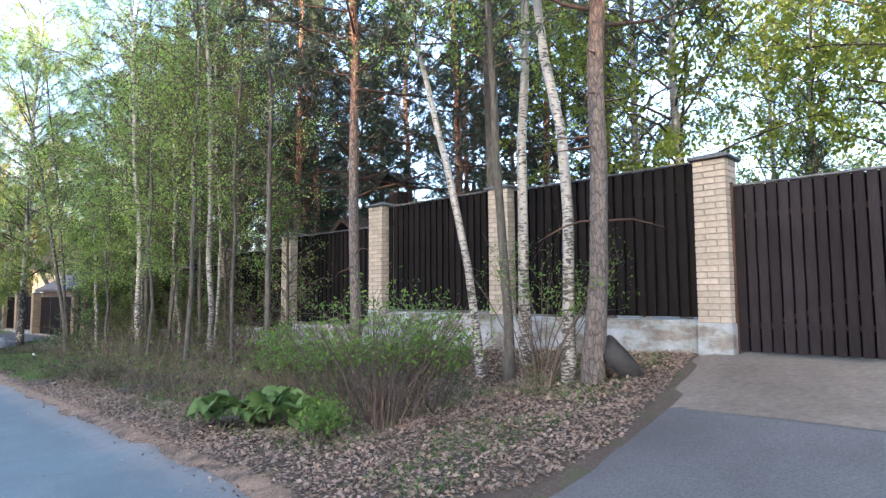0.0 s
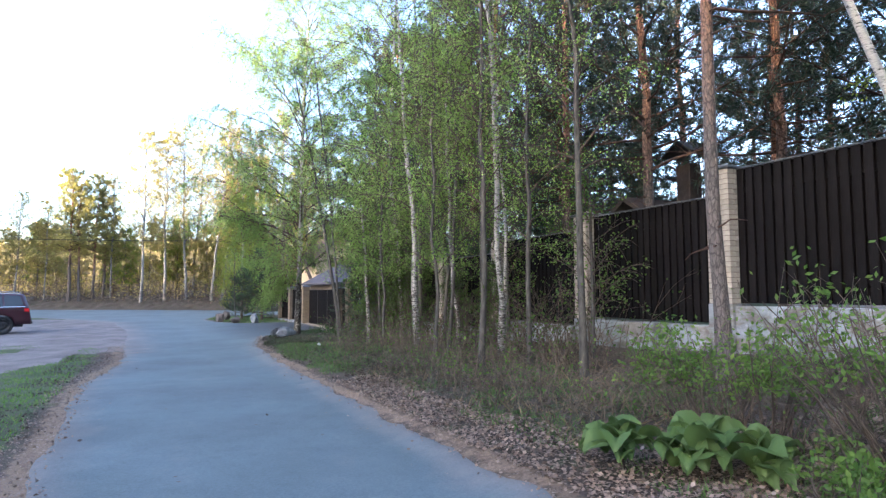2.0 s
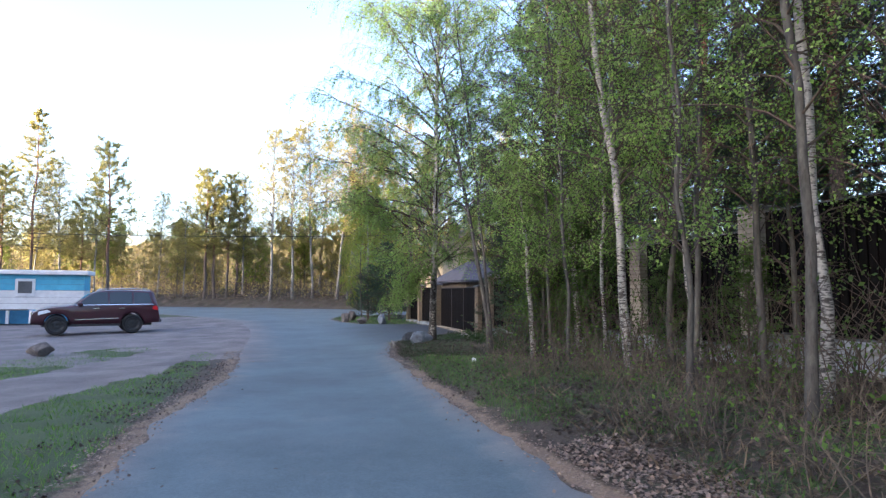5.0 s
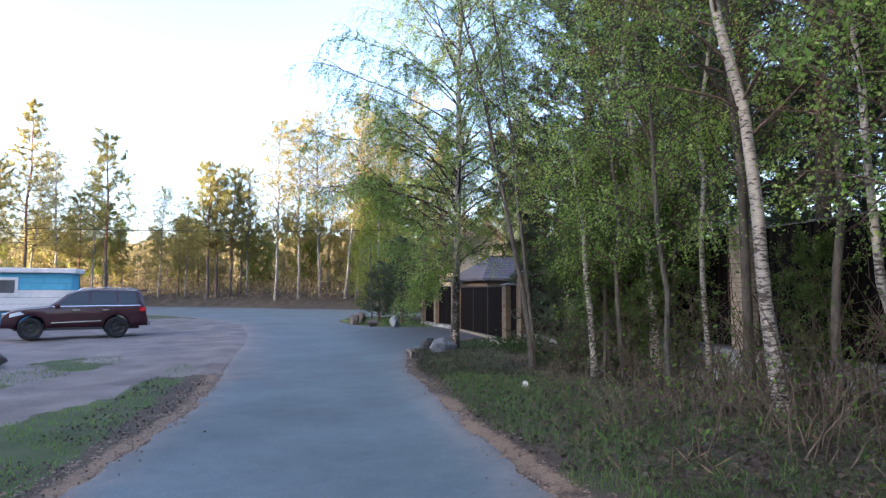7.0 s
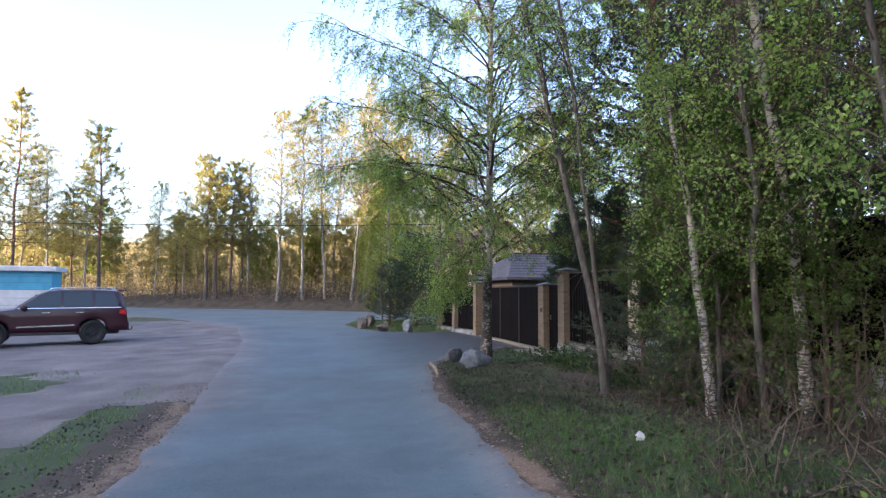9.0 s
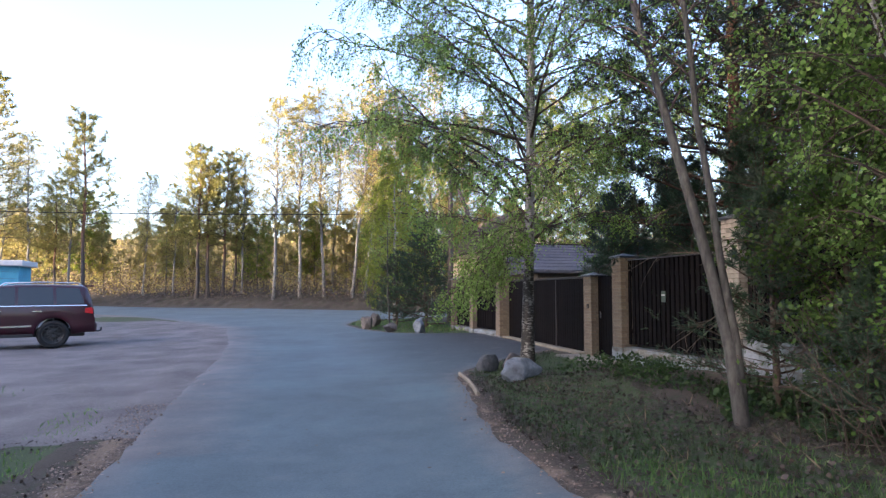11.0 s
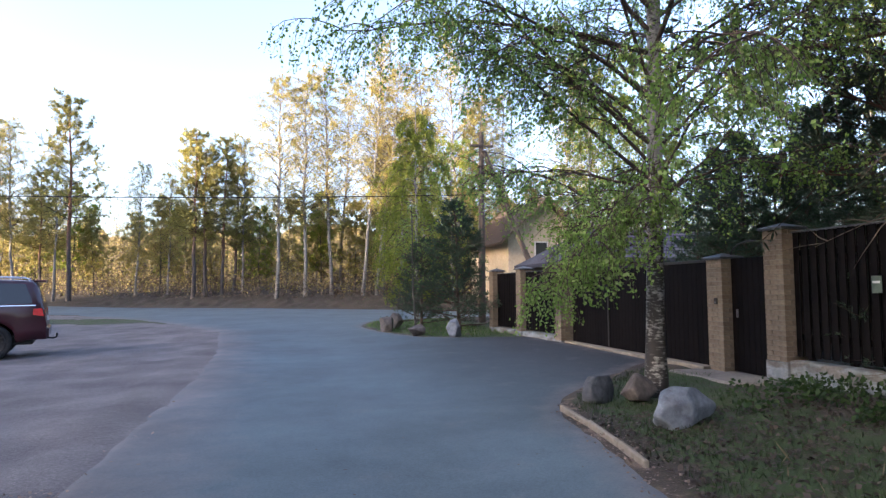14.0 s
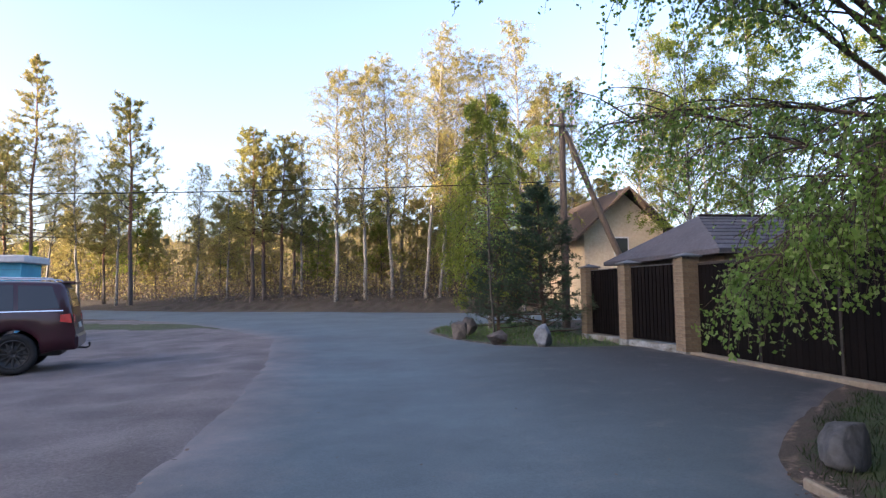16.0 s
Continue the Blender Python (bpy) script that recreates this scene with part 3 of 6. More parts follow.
def ground_material():
    m, nt, b = material("ground_cover")
    v = coords(nt, (1, 1, 1), True)
    fine = noise_tex(nt, v, 38, 6.0, 0.7)
    mid = noise_tex(nt, v, 5.0, 5.0, 0.6)
    broad = noise_tex(nt, v, 0.8, 4.0)
    soil = ramp(nt, fine, [(0.3, (0.019, 0.0145, 0.0105)), (0.52, (0.042, 0.032, 0.024)), (0.72, (0.080, 0.062, 0.048))])
    soil = mix(nt, ramp(nt, mid, [(0.52, (0, 0, 0)), (0.68, (1, 1, 1))]), soil, (0.026, 0.038, 0.013))
    green = ramp(nt, fine, [(0.3, (0.015, 0.033, 0.008)), (0.7, (0.040, 0.072, 0.017))])
    stones = ramp(nt, fine, [(0.28, (0.069, 0.066, 0.069)), (0.55, (0.129, 0.124, 0.129)), (0.75, (0.205, 0.198, 0.203))])
    stones = mix(nt, 1.0, stones, ramp(nt, broad, [(0.3, (0.8, 0.78, 0.78)), (0.7, (1.12, 1.08, 1.05))]), "MULTIPLY")
    sand = ramp(nt, fine, [(0.3, (0.095, 0.066, 0.045)), (0.7, (0.21, 0.155, 0.11))])

    def cover(key, base, colour, jag):
        at = nt.nodes.new("ShaderNodeAttribute")
        at.attribute_name = key
        f = arith(nt, "ADD", at.outputs["Fac"], arith(nt, "MULTIPLY", arith(nt, "SUBTRACT", mid, 0.5), jag))
        return mix(nt, ramp(nt, f, [(0.35, (0, 0, 0)), (0.6, (1, 1, 1))]), base, colour)

    col = cover("grass", soil, green, 1.3)
    col = cover("gravel", col, stones, 0.8)
    col = cover("sand", col, sand, 1.2)
    col = mix(nt, 1.0, col, ramp(nt, broad, [(0.3, (0.8,) * 3), (0.7, (1.15,) * 3)]), "MULTIPLY")
    nt.links.new(col, b.inputs["Base Color"])
    b.inputs["Roughness"].default_value = 0.95
    bump(nt, b, fine, 0.6, 0.03)
    return m


def road_sheet():
    """Worn asphalt, a little proud of the ground, with a frayed edge."""
    ys = np.concatenate([np.arange(-60, -4, 2.0), np.arange(-4, 52, 0.2), np.arange(52, 84, 0.5)])
    fray_r, fray_l = lump(ys, ys * 0 + 5, 1.4) * 0.10 + lump(ys, ys * 0, 4.0) * 0.05, (lump(ys, ys * 0 + 9, 1.2) * 0.14 + lump(ys, ys * 0 + 2, 4.0) * 0.06) * np.where(ys > 23, 0.35, 1.0)
    xr, xl = np.interp(ys, RIGHT_Y, RIGHT_X) + fray_r, np.interp(ys, LEFT_Y, LEFT_X) + fray_l
    n = 30
    s = np.linspace(0, 1, n)
    s = s + 0.06 * np.sin(2 * np.pi * s) * -1
    X = xl[:, None] * (1 - s) + xr[:, None] * s
    Y = np.minimum(np.repeat(ys[:, None], n, 1), far_side(X) + 0.0 * X)
    Z = height(X, Y) + 0.012 + lump(X, Y, 0.6, 7) * 0.008
    Z[:, 0] -= np.where(ys > 23, 0.05, 0.025)
    Z[:, 1] -= np.where(ys > 23, 0.012, 0)
    Z[:, -1] -= 0.03
    i, j = np.meshgrid(np.arange(len(ys) - 1), np.arange(n - 1), indexing="ij")
    a = i * n + j
    F = np.stack([a, a + 1, a + n + 1, a + n], axis=-1).reshape(-1, 4)
    me = mesh_from("road", np.stack([X, Y, Z], -1).reshape(-1, 3), F, MAT["asphalt"], True)
    edge = np.minimum(X - xl[:, None], xr[:, None] - X)
    # painted shade: the lane's colour darkens by the birch and gates
    gate_shade = np.clip((X - np.interp(Y, [22, 29, 33, 37, 40], [3.0, 1.4, 0.8, 1.2, 3.4])) / 4.2, 0, 1) * np.clip((Y - 22) / 5, 0, 1) * np.clip((44 - Y) / 5, 0, 1)
    lot_side = (X - xl[:, None] < xr[:, None] - X) & (Y > 23)
    dust = np.clip(1 - edge / np.where(lot_side, 1.5, 0.55), 0, 1) * np.where(lot_side, 0.95, 0.7) * (Y < 60)
    for key, w in (("gate_shade", gate_shade), ("dust", dust)):
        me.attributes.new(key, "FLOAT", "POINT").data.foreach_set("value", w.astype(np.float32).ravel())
    return tagged(hang("road", me), "worn grey-blue asphalt lane with crumbling edges", "road", kind="structure")


def driveway():
    ys = np.linspace(-7, 2.6, 25)
    edge_y, edge_x = [1.9, 2.0, 2.1, 2.35, 2.6], [1.0, 3.3, 4.2, 5.2, 6.0]
    for name, x0, x1, mat, lift, label in (
            ("driveway", 1.1, 4.2, "drive_asphalt", 0.016, "dark asphalt driveway apron"),
            ("driveway_slab", 4.15, 6.75, "slab", 0.022, "dusty concrete driveway slab before the gate")):
        xs = np.linspace(x0, x1, 16)
        top = np.interp(xs, edge_x, edge_y)
        if name == "driveway":
            top = np.interp(xs, [1.1, 1.35, 1.7, 2.2, 2.8, 4.2], [4.2, 3.3, 2.7, 2.15, 2.0, 2.15])
        t = np.linspace(0, 1, 26)
        X = np.repeat(xs[:, None], 26, 1)
        Y = -7 + (top[:, None] + 7) * t[None, :] + lump(X, X * 0 + 3, 1.5) * 0.08
        if name == "driveway_slab":
            X = X + np.where(np.arange(16)[:, None] == 0, lump(Y, Y * 0, 0.8) * 0.03, 0)
        Z = height(X, Y) + lift
        Z[:, -1] -= 0.06
        i, j = np.meshgrid(np.arange(15), np.arange(25), indexing="ij")
        a = i * 26 + j
        F = np.stack([a, a + 26, a + 27, a + 1], axis=-1).reshape(-1, 4)
        me = mesh_from(name, np.stack([X, Y, Z], -1).reshape(-1, 3), F, MAT[mat], True)
        tagged(hang(name, me), label, "driveway", kind="structure")


ground_sheet()
road_sheet()
driveway()


# ---- fences, gates and houses ----
W = 0.38
ROW = 0.075
# name: outer corner x, far y, foot of the bricks, rows, colour
PILLARS = {
    "A": (6.12, 2.38, 1.46, 26, "buff"), "B": (6.12, 5.58, 1.51, 26, "buff"), "C": (6.12, 8.53, 1.55, 26, "buff"),
    "D": (6.12, 11.61, 1.22, 26, "buff"), "E": (6.14, 14.75, 1.03, 26, "buff"), "F": (6.3, 18.05, 0.80, 26, "buff"),
    "G": (6.52, 21.45, 0.79, 26, "buff"), "H": (6.8, 24.92, 0.79, 26, "buff"), "I": (6.8, 28.47, 0.335, 26, "yellow"),
    "J": (6.76, 29.74, 0.03, 25, "yellow"), "K": (6.52, 35.52, 0.09, 26, "yellow"), "L": (6.25, 37.66, 0.20, 24, "yellow"),
    "M": (6.1, 39.75, 0.20, 24, "yellow"),
}


def pillar(key):
    x, y, z, rows, colour = PILLARS[key]
    foot = float(height(x, y)) - 0.3
    th = thing("brick_pillar", "%s brick gatepost with a dark metal cap on a concrete foot" % ("pale buff" if colour == "buff" else "yellow-brown"),
               "pillar", pose(x + W / 2, y - W / 2, z), "brick fence pillars")
    part("plinth", box_bm(W + 0.03, W + 0.03, z - foot, (0, 0, (foot - z) / 2), 0.01), MAT["foundation"], th, "rough concrete foot with pale wash")
    core = rows * ROW
    part("mortar_core", box_bm(W - 0.02, W - 0.02, core, (0, 0, core / 2)), MAT["mortar"], th)
    cap = box_bm(W + 0.10, W + 0.10, 0.035, (0, 0, core + 0.018), 0.006)
    bmesh.ops.create_cone(cap, cap_ends=True, segments=4, radius1=(W + 0.09) * 0.707, radius2=0.02, depth=0.07,
                          matrix=Matrix.Translation((0, 0, core + 0.071)) @ pose(0, 0, 0, 0, 0, 45))
    part("cap", cap, MAT["flashing"], th, "dark sheet-metal cap")
    return th


PIER = {k: pillar(k) for k in PILLARS}


def wall_run(a, b, top, name="foundation"):
    """The concrete footing between two pillars."""
    x0, y0, x1, y1 = PILLARS[a][0], PILLARS[a][1], PILLARS[b][0], PILLARS[b][1] - W
    n = 14
    g = bmesh.new()
    rows = []
    for i in range(n + 1):
        s = i / n
        x, y = x0 + (x1 - x0) * s, y0 + (y1 - y0) * s
        t = top + 0.012 * noise.noise((y * 2.1, x, 0))
        lo = float(height(x, y)) - 0.35
        o = 0.012 * noise.noise((y * 1.3, 4, 1))
        rows.append([g.verts.new(p) for p in ((x + 0.05 + o, y, lo), (x + 0.04 + o, y, t - 0.02), (x + 0.06, y, t), (x + 0.33, y, t), (x + 0.33, y, lo))])
    for r, q in zip(rows, rows[1:]):
        for k in range(4):
            g.faces.new((r[k], q[k], q[k + 1], r[k + 1]))
    g.faces.new(rows[0])
    g.faces.new(list(reversed(rows[-1])))
    bmesh.ops.recalc_face_normals(g, faces=g.faces)
    ob = part(name, g, MAT["foundation"], None)
    tagged(ob, "stained poured concrete footing below the fence", "footing", kind="structure")


BOARDS = {}


def board_mesh(w, h, mat, d=0.022):
    key = (round(w, 3), round(h, 2), mat)
    if key not in BOARDS:
        BOARDS[key] = box_mesh("board", d, w, key[1], MAT[mat], 0.003, (0, 0, key[1] / 2))
    return BOARDS[key]


def fence_panel(a, b, bottom, top, mat="board_black", pitch=0.137, width=0.105, label="black-stained wooden fence panel of staggered upright boards"):
    x0, y0, x1, y1 = PILLARS[a][0], PILLARS[a][1], PILLARS[b][0], PILLARS[b][1] - W
    ln, ang = math.hypot(x1 - x0, y1 - y0), math.degrees(math.atan2(-(x1 - x0), y1 - y0))
    th = thing("board_fence", label, "fence", pose(x0 + 0.17, y0, bottom, 0, 0, ang), "fence panels")
    h = top - bottom
    rng = random.Random(a + b)
    for z in (0.28, h - 0.3):
        part("rail", box_bm(0.04, ln - 0.01, 0.09, (0.035, ln / 2, z), 0.004), MAT[mat], th)
    part("top_strip", box_bm(0.10, ln - 0.01, 0.02, (0.03, ln / 2, h + 0.012), 0.004), MAT["flashing"], th, "thin metal strip")
    n = int(ln / pitch)
    step = ln / n
    for i in range(n):
        hang("board", board_mesh(width, h, mat), th, m=pose(0.0, (i + 0.5) * step, 0, 0, rng.uniform(-0.2, 0.2), rng.uniform(-1, 1)))
        if i < n - 1:
            hang("board", board_mesh(width * 1.28, h - 0.005, mat), th, m=pose(0.07, (i + 1) * step, 0.0, 0, 0, rng.uniform(-1, 1)))
    return th


for a, b, lo, hi in (("A", "B", 1.52, 3.42), ("B", "C", 1.56, 3.48), ("C", "D", 1.26, 3.14), ("D", "E", 1.10, 2.92),
                     ("E", "F", 0.86, 2.66), ("F", "G", 0.84, 2.64), ("G", "H", 0.83, 2.62)):
    wall_run(a, b, lo - 0.04)
    fence_panel(a, b, lo, hi)
wall_run("H", "I", 0.36)
fence_panel("H", "I", 0.42, 2.22, "board_black", 0.15, 0.10)
for a, b in (("K", "L"), ("L", "M")):
    wall_run(a, b, 0.2)
    fence_panel(a, b, 0.24, 1.92, "board_brown", 0.13, 0.11, "dark brown board fence panel")


def swing_gate():
    """The plank gate beside the first pillar."""
    th = thing("wooden_gate", "dark brown plank gate in a steel frame, closed", "gate", pose(6.30, 1.98, 1.13))
    ln, h = 4.4, 1.94
    frame_bm = bmesh.new()
    for z in (0.3, h - 0.35):
        box_bm(0.04, ln, 0.06, (0.05, -ln / 2, z), 0.004, frame_bm)
    for y in (-0.03, -ln + 0.03):
        box_bm(0.06, 0.06, h, (0.04, y, h / 2), 0.004, frame_bm)
    part("frame", frame_bm, MAT["rust"], th, "rust-brown steel frame")
    part("hinge_post", box_bm(0.06, 0.05, h + 0.1, (-0.01, 0.02, h / 2), 0.004), MAT["rust"], th, "rust-red steel post")
    part("top_strip", box_bm(0.07, ln, 0.025, (0.01, -ln / 2, h + 0.014), 0.004), MAT["flashing"], th)
    brace = box_bm(0.035, math.hypot(ln * 0.8, h * 0.6), 0.05, (0, 0, 0), 0.003, None, pose(0, 0, 0, -math.degrees(math.atan2(h * 0.62, ln * 0.8)), 0, 0))
    bmesh.ops.translate(brace, vec=(0.05, -ln / 2, h / 2), verts=brace.verts)
    part("brace", brace, MAT["rust"], th)
    n = 37
    step = (ln - 0.12) / (n - 1)
    tilt = random.Random(31)
    for i in range(n):
        y = -0.055 - i * step
        hang("board", board_mesh(0.098, h, "gate_board"), th, m=pose(tilt.uniform(-0.003, 0.003), y, 0.0, 0, 0, tilt.uniform(-0.8, 0.8)))
        if i < n - 1:
            hang("board", board_mesh(0.09, h, "board_brown"), th, m=pose(0.11, y - step / 2, 0.0))
    tagged(part("gate_sill", box_bm(0.5, 4.6, 0.2, (6.42, -0.3, 1.0), 0.02), MAT["concrete"], None), "rough concrete sill under the gate", "sill", kind="structure")


def drive_gate():
    th = thing("sliding_gate", "wide dark brown plank gate, closed, on a concrete rail", "gate", pose(6.86, 29.72, 0.07))
    ln, h = 5.4, 1.80
    fr = bmesh.new()
    for z in (0.2, 0.95, h - 0.15):
        box_bm(0.05, ln, 0.06, (0.05, ln / 2, z), 0.004, fr)
    part("frame", fr, MAT["iron"], th)
    n = 40
    for i in range(n):
        hang("board", board_mesh(0.13, h, "board_brown"), th, m=pose(0, (i + 0.5) * ln / n, 0))
    for y in (1.75, 3.55):
        part("seam_post", box_bm(0.03, 0.05, h, (-0.02, y, h / 2), 0.003), MAT["iron"], th)
    part("top_rail", box_bm(0.07, ln, 0.05, (0.02, ln / 2, h + 0.025), 0.004), MAT["iron"], th)
    track = box_bm(0.22, 5.6, 0.12, (6.72, 32.5, 0.03), 0.015)
    tagged(part("gate_kerb", track, MAT["kerb_stone"], None), "low pale concrete kerb along the gate", "kerb", kind="structure")


def wicket():
    th = thing("wicket_gate", "dark brown narrow plank door under an iron arch", "gate", pose(6.95, 28.49, 0.05))
    ln, h = 0.86, 1.86
    part("frame", box_bm(0.04, ln, 0.06, (0.04, ln / 2, 1.7), 0.004), MAT["iron"], th)
    part("rail", box_bm(0.04, ln, 0.06, (0.04, ln / 2, 0.3), 0.004), MAT["iron"], th)
    for i in range(7):
        hang("board", board_mesh(0.118, h, "board_brown"), th, m=pose(0, (i + 0.5) * ln / 7, 0))
    s = np.linspace(0, np.pi, 13)
    v, f = tube(np.stack([s * 0, ln / 2 - np.cos(s) * ln / 2, h + 0.06 + np.sin(s) * 0.2], -1), s * 0 + 0.014, 6)
    hang("arch", mesh_from("arch", v, f, MAT["iron"], True), th, "curved black iron arch")
    part("handle", box_bm(0.03, 0.03, 0.14, (-0.03, 0.72, 0.95), 0.006), MAT["flashing"], th)
    step = box_bm(0.95, 1.7, 0.10, (6.5, 29.0, -0.01), 0.03)
    tagged(part("doorstep", step, MAT["concrete"], None), "pale concrete slab before the narrow gate", "slab", kind="structure")
    bell = thing("doorbell", "small dark intercom box on a pillar", "intercom", pose(6.745, 29.5, 1.2))
    part("housing", box_bm(0.03, 0.07, 0.11, (0, 0, 0), 0.006), MAT["iron"], bell)
    part("button", box_bm(0.01, 0.025, 0.025, (-0.018, 0, -0.02), 0.003), MAT["flashing"], bell)
    plate = thing("fence_sign", "small green enamel plate on the board fence", "sign", pose(6.93, 26.75, 1.45))
    part("plate", box_bm(0.01, 0.14, 0.22, (0, 0, 0), 0.003), MAT["green_board"], plate)
    part("writing", box_bm(0.004, 0.10, 0.03, (-0.008, 0, 0.03), 0.001), MAT["white_paint"], plate)


swing_gate()
drive_gate()
wicket()


def hip_roof(x0, x1, y0, y1, eave, ridge, inset, mat, over=0.35):
    """A roof that slopes to all sides, with its ridge along x; thick at the edge."""
    bm = bmesh.new()
    yc = (y0 + y1) / 2
    lo = [bm.verts.new(p) for p in ((x0 - over, y0 - over, eave), (x1 + over, y0 - over, eave), (x1 + over, y1 + over, eave), (x0 - over, y1 + over, eave))]
    und = [bm.verts.new((v.co.x, v.co.y, eave - 0.12)) for v in lo]
    a, b = bm.verts.new((x0 + inset, yc, ridge)), bm.verts.new((x1 - inset, yc, ridge))
    for f in ((lo[0], lo[1], b, a), (lo[1], lo[2], b), (lo[2], lo[3], a, b), (lo[3], lo[0], a), tuple(reversed(und))):
        bm.faces.new(f)
    for i in range(4):
        bm.faces.new((und[i], und[(i + 1) % 4], lo[(i + 1) % 4], lo[i]))
    bmesh.ops.recalc_face_normals(bm, faces=bm.faces)
    return bm


def outbuilding():
    th = thing("garage", "low outbuilding with a grey tiled hipped roof", "building", pose(0, 0, 0))
    part("wall", box_bm(8.6, 6.0, 2.6, (13.0, 40.0, 1.1), 0.02), MAT["old_wood"], th, "weathered plank wall")
    part("roof", hip_roof(8.7, 17.3, 37.0, 43.0, 2.35, 3.55, 1.2, MAT["roof_tile"]), MAT["roof_tile"], th, "grey tiled roof")
    ridge = box_bm(6.2, 0.18, 0.06, (13.0, 40.0, 3.57), 0.02)
    part("ridge_cap", ridge, MAT["roof_brown"], th)
    row = box_mesh("tile_course", 8.9, 0.05, 0.02, MAT["roof_tile"], 0.004)
    for i in range(1, 9):
        s = i / 9.0
        x0, x1 = 8.35 + 1.55 * s, 17.65 - 1.55 * s
        hang("tile_course", row, th, m=Matrix.Translation(((x0 + x1) / 2, 36.65 + 3.35 * s, 2.36 + 1.2 * s)) @ pose(0, 0, 0, 19.7, 0, 0) @ Matrix.Diagonal(((x1 - x0) / 8.9, 1, 1, 1)))


def far_house():
    th = thing("house", "cream-walled house with a steep dark brown roof", "house", pose(0, 0, 0))
    x0, x1, y0, y1, eave, top = 12.7, 17.5, 56.0, 64.0, 4.9, 7.1
    xc = (x0 + x1) / 2
    part("wall", prism([(x0, -0.5), (x1, -0.5), (x1, eave), (xc, top - 0.1), (x0, eave)], y1 - y0), MAT["cream_wall"], th, "cream rendered wall").location = (0, y0, 0)
    d = 0.16
    for sgn in (-1, 1):
        e = x0 - 0.8 if sgn < 0 else x1 + 0.8
        ze = eave - 0.8 * (top - eave) / (xc - x0)
        part("roof", prism([(e, ze), (xc, top), (xc, top + d), (e, ze + d)], y1 - y0 + 1.4), MAT["roof_brown"], th).location = (0, y0 - 0.9, 0)
    win = part("window", box_bm(0.9, 0.08, 1.1, (xc - 0.2, y0 - 0.02, 3.9), 0.01), MAT["white_paint"], th)
    part("pane", box_bm(0.74, 0.02, 0.94, (xc - 0.2, y0 - 0.07, 3.9), 0.004), GLASS, win)


def shed():
    th = thing("shed", "small green shed with a brown gabled roof behind the fence", "shed", pose(0, 0, 0))
    y0, y1, x0, x1, eave, top = 11.9, 15.1, 9.6, 13.2, 2.9, 3.95
    yc = (y0 + y1) / 2
    part("wall", prism([(y0, 0.3), (y1, 0.3), (y1, eave), (yc, top - 0.08), (y0, eave)], x1 - x0, None, "x"), MAT["green_board"], th).location = (x0, 0, 0)
    for sgn in (-1, 1):
        e = y0 - 0.3 if sgn < 0 else y1 + 0.3
        ze = eave - 0.3 * (top - eave) / (yc - y0)
        part("roof", prism([(e, ze), (yc, top), (yc, top + 0.12), (e, ze + 0.12)], x1 - x0 + 0.8, None, "x"), MAT["roof_brown"], th).location = (x0 - 0.4, 0, 0)
    ch = thing("vent_chimney", "dark metal chimney with a small pitched rain hood", "chimney", pose(11.05, 13.1, 3.6))
    part("shaft", box_bm(0.42, 0.42, 1.35, (0, 0, 0.68), 0.01), MAT["roof_brown"], ch)
    hood = prism([(-0.46, 0.0), (0.0, 0.34), (0.46, 0.0), (0.46, -0.05), (0.0, 0.28), (-0.46, -0.05)], 0.86, None, "x")
    bmesh.ops.translate(hood, vec=(-0.43, 0, 1.62), verts=hood.verts)
    part("hood", hood, MAT["iron"], ch, "dark folded hood")
    for sx in (-0.18, 0.18):
        for sy in (-0.18, 0.18):
            part("bracket", box_bm(0.03, 0.03, 0.35, (sx, sy, 1.5), 0.003), MAT["iron"], ch)


def glass_material(name, tint, rough=0.05):
    m, nt, b = material(name)
    b.inputs["Base Color"].default_value = (*tint, 1)
    b.inputs["Roughness"].default_value = rough
    b.inputs["Specular IOR Level"].default_value = 0.6
    return m


GLASS = glass_material("dark_glass", (0.02, 0.025, 0.03))
outbuilding()
far_house()
shed()


def utility_pole():
    th = thing("utility_pole", "weathered wooden utility pole with a slanted brace and crossarm", "pole", pose(7.2, 44.0, -0.1))
    v, f = tube([(0, 0, -0.3), (0, 0, 4), (0.02, 0, 8.0)], [0.15, 0.13, 0.10], 10)
    hang("post", mesh_from("post", v, f, MAT["old_wood"], True), th)
    v, f = tube([(3.2, -0.4, -0.2), (1.6, -0.2, 3.5), (0.1, -0.1, 7.2)], [0.13, 0.12, 0.10], 8)
    hang("brace", mesh_from("brace", v, f, MAT["old_wood"], True), th)
    part("crossarm", box_bm(1.0, 0.09, 0.09, (0, -0.1, 7.4), 0.01), MAT["old_wood"], th)
    for x in (-0.42, 0.42):
        v, f = tube([(x, -0.1, 7.44), (x, -0.1, 7.52), (x, -0.1, 7.6)], [0.02, 0.04, 0.03], 8)
        hang("insulator", mesh_from("insulator", v, f, MAT["white_paint"], True), th)


def wire(a, b, sag, r=0.018):
    s = np.linspace(0, 1, 30)
    p = np.outer(1 - s, a) + np.outer(s, b)
    p[:, 2] -= sag * 4 * s * (1 - s)
    v, f = tube(p, s * 0 + r, 5)
    tagged(hang("overhead_cable", mesh_from("overhead_cable", v, f, MAT["cable"], True)), "thin black overhead cable between poles", "cable")


utility_pole()
wire((-45.0, 50.0, 6.2), (7.2, 44.0, 5.3), 0.7)


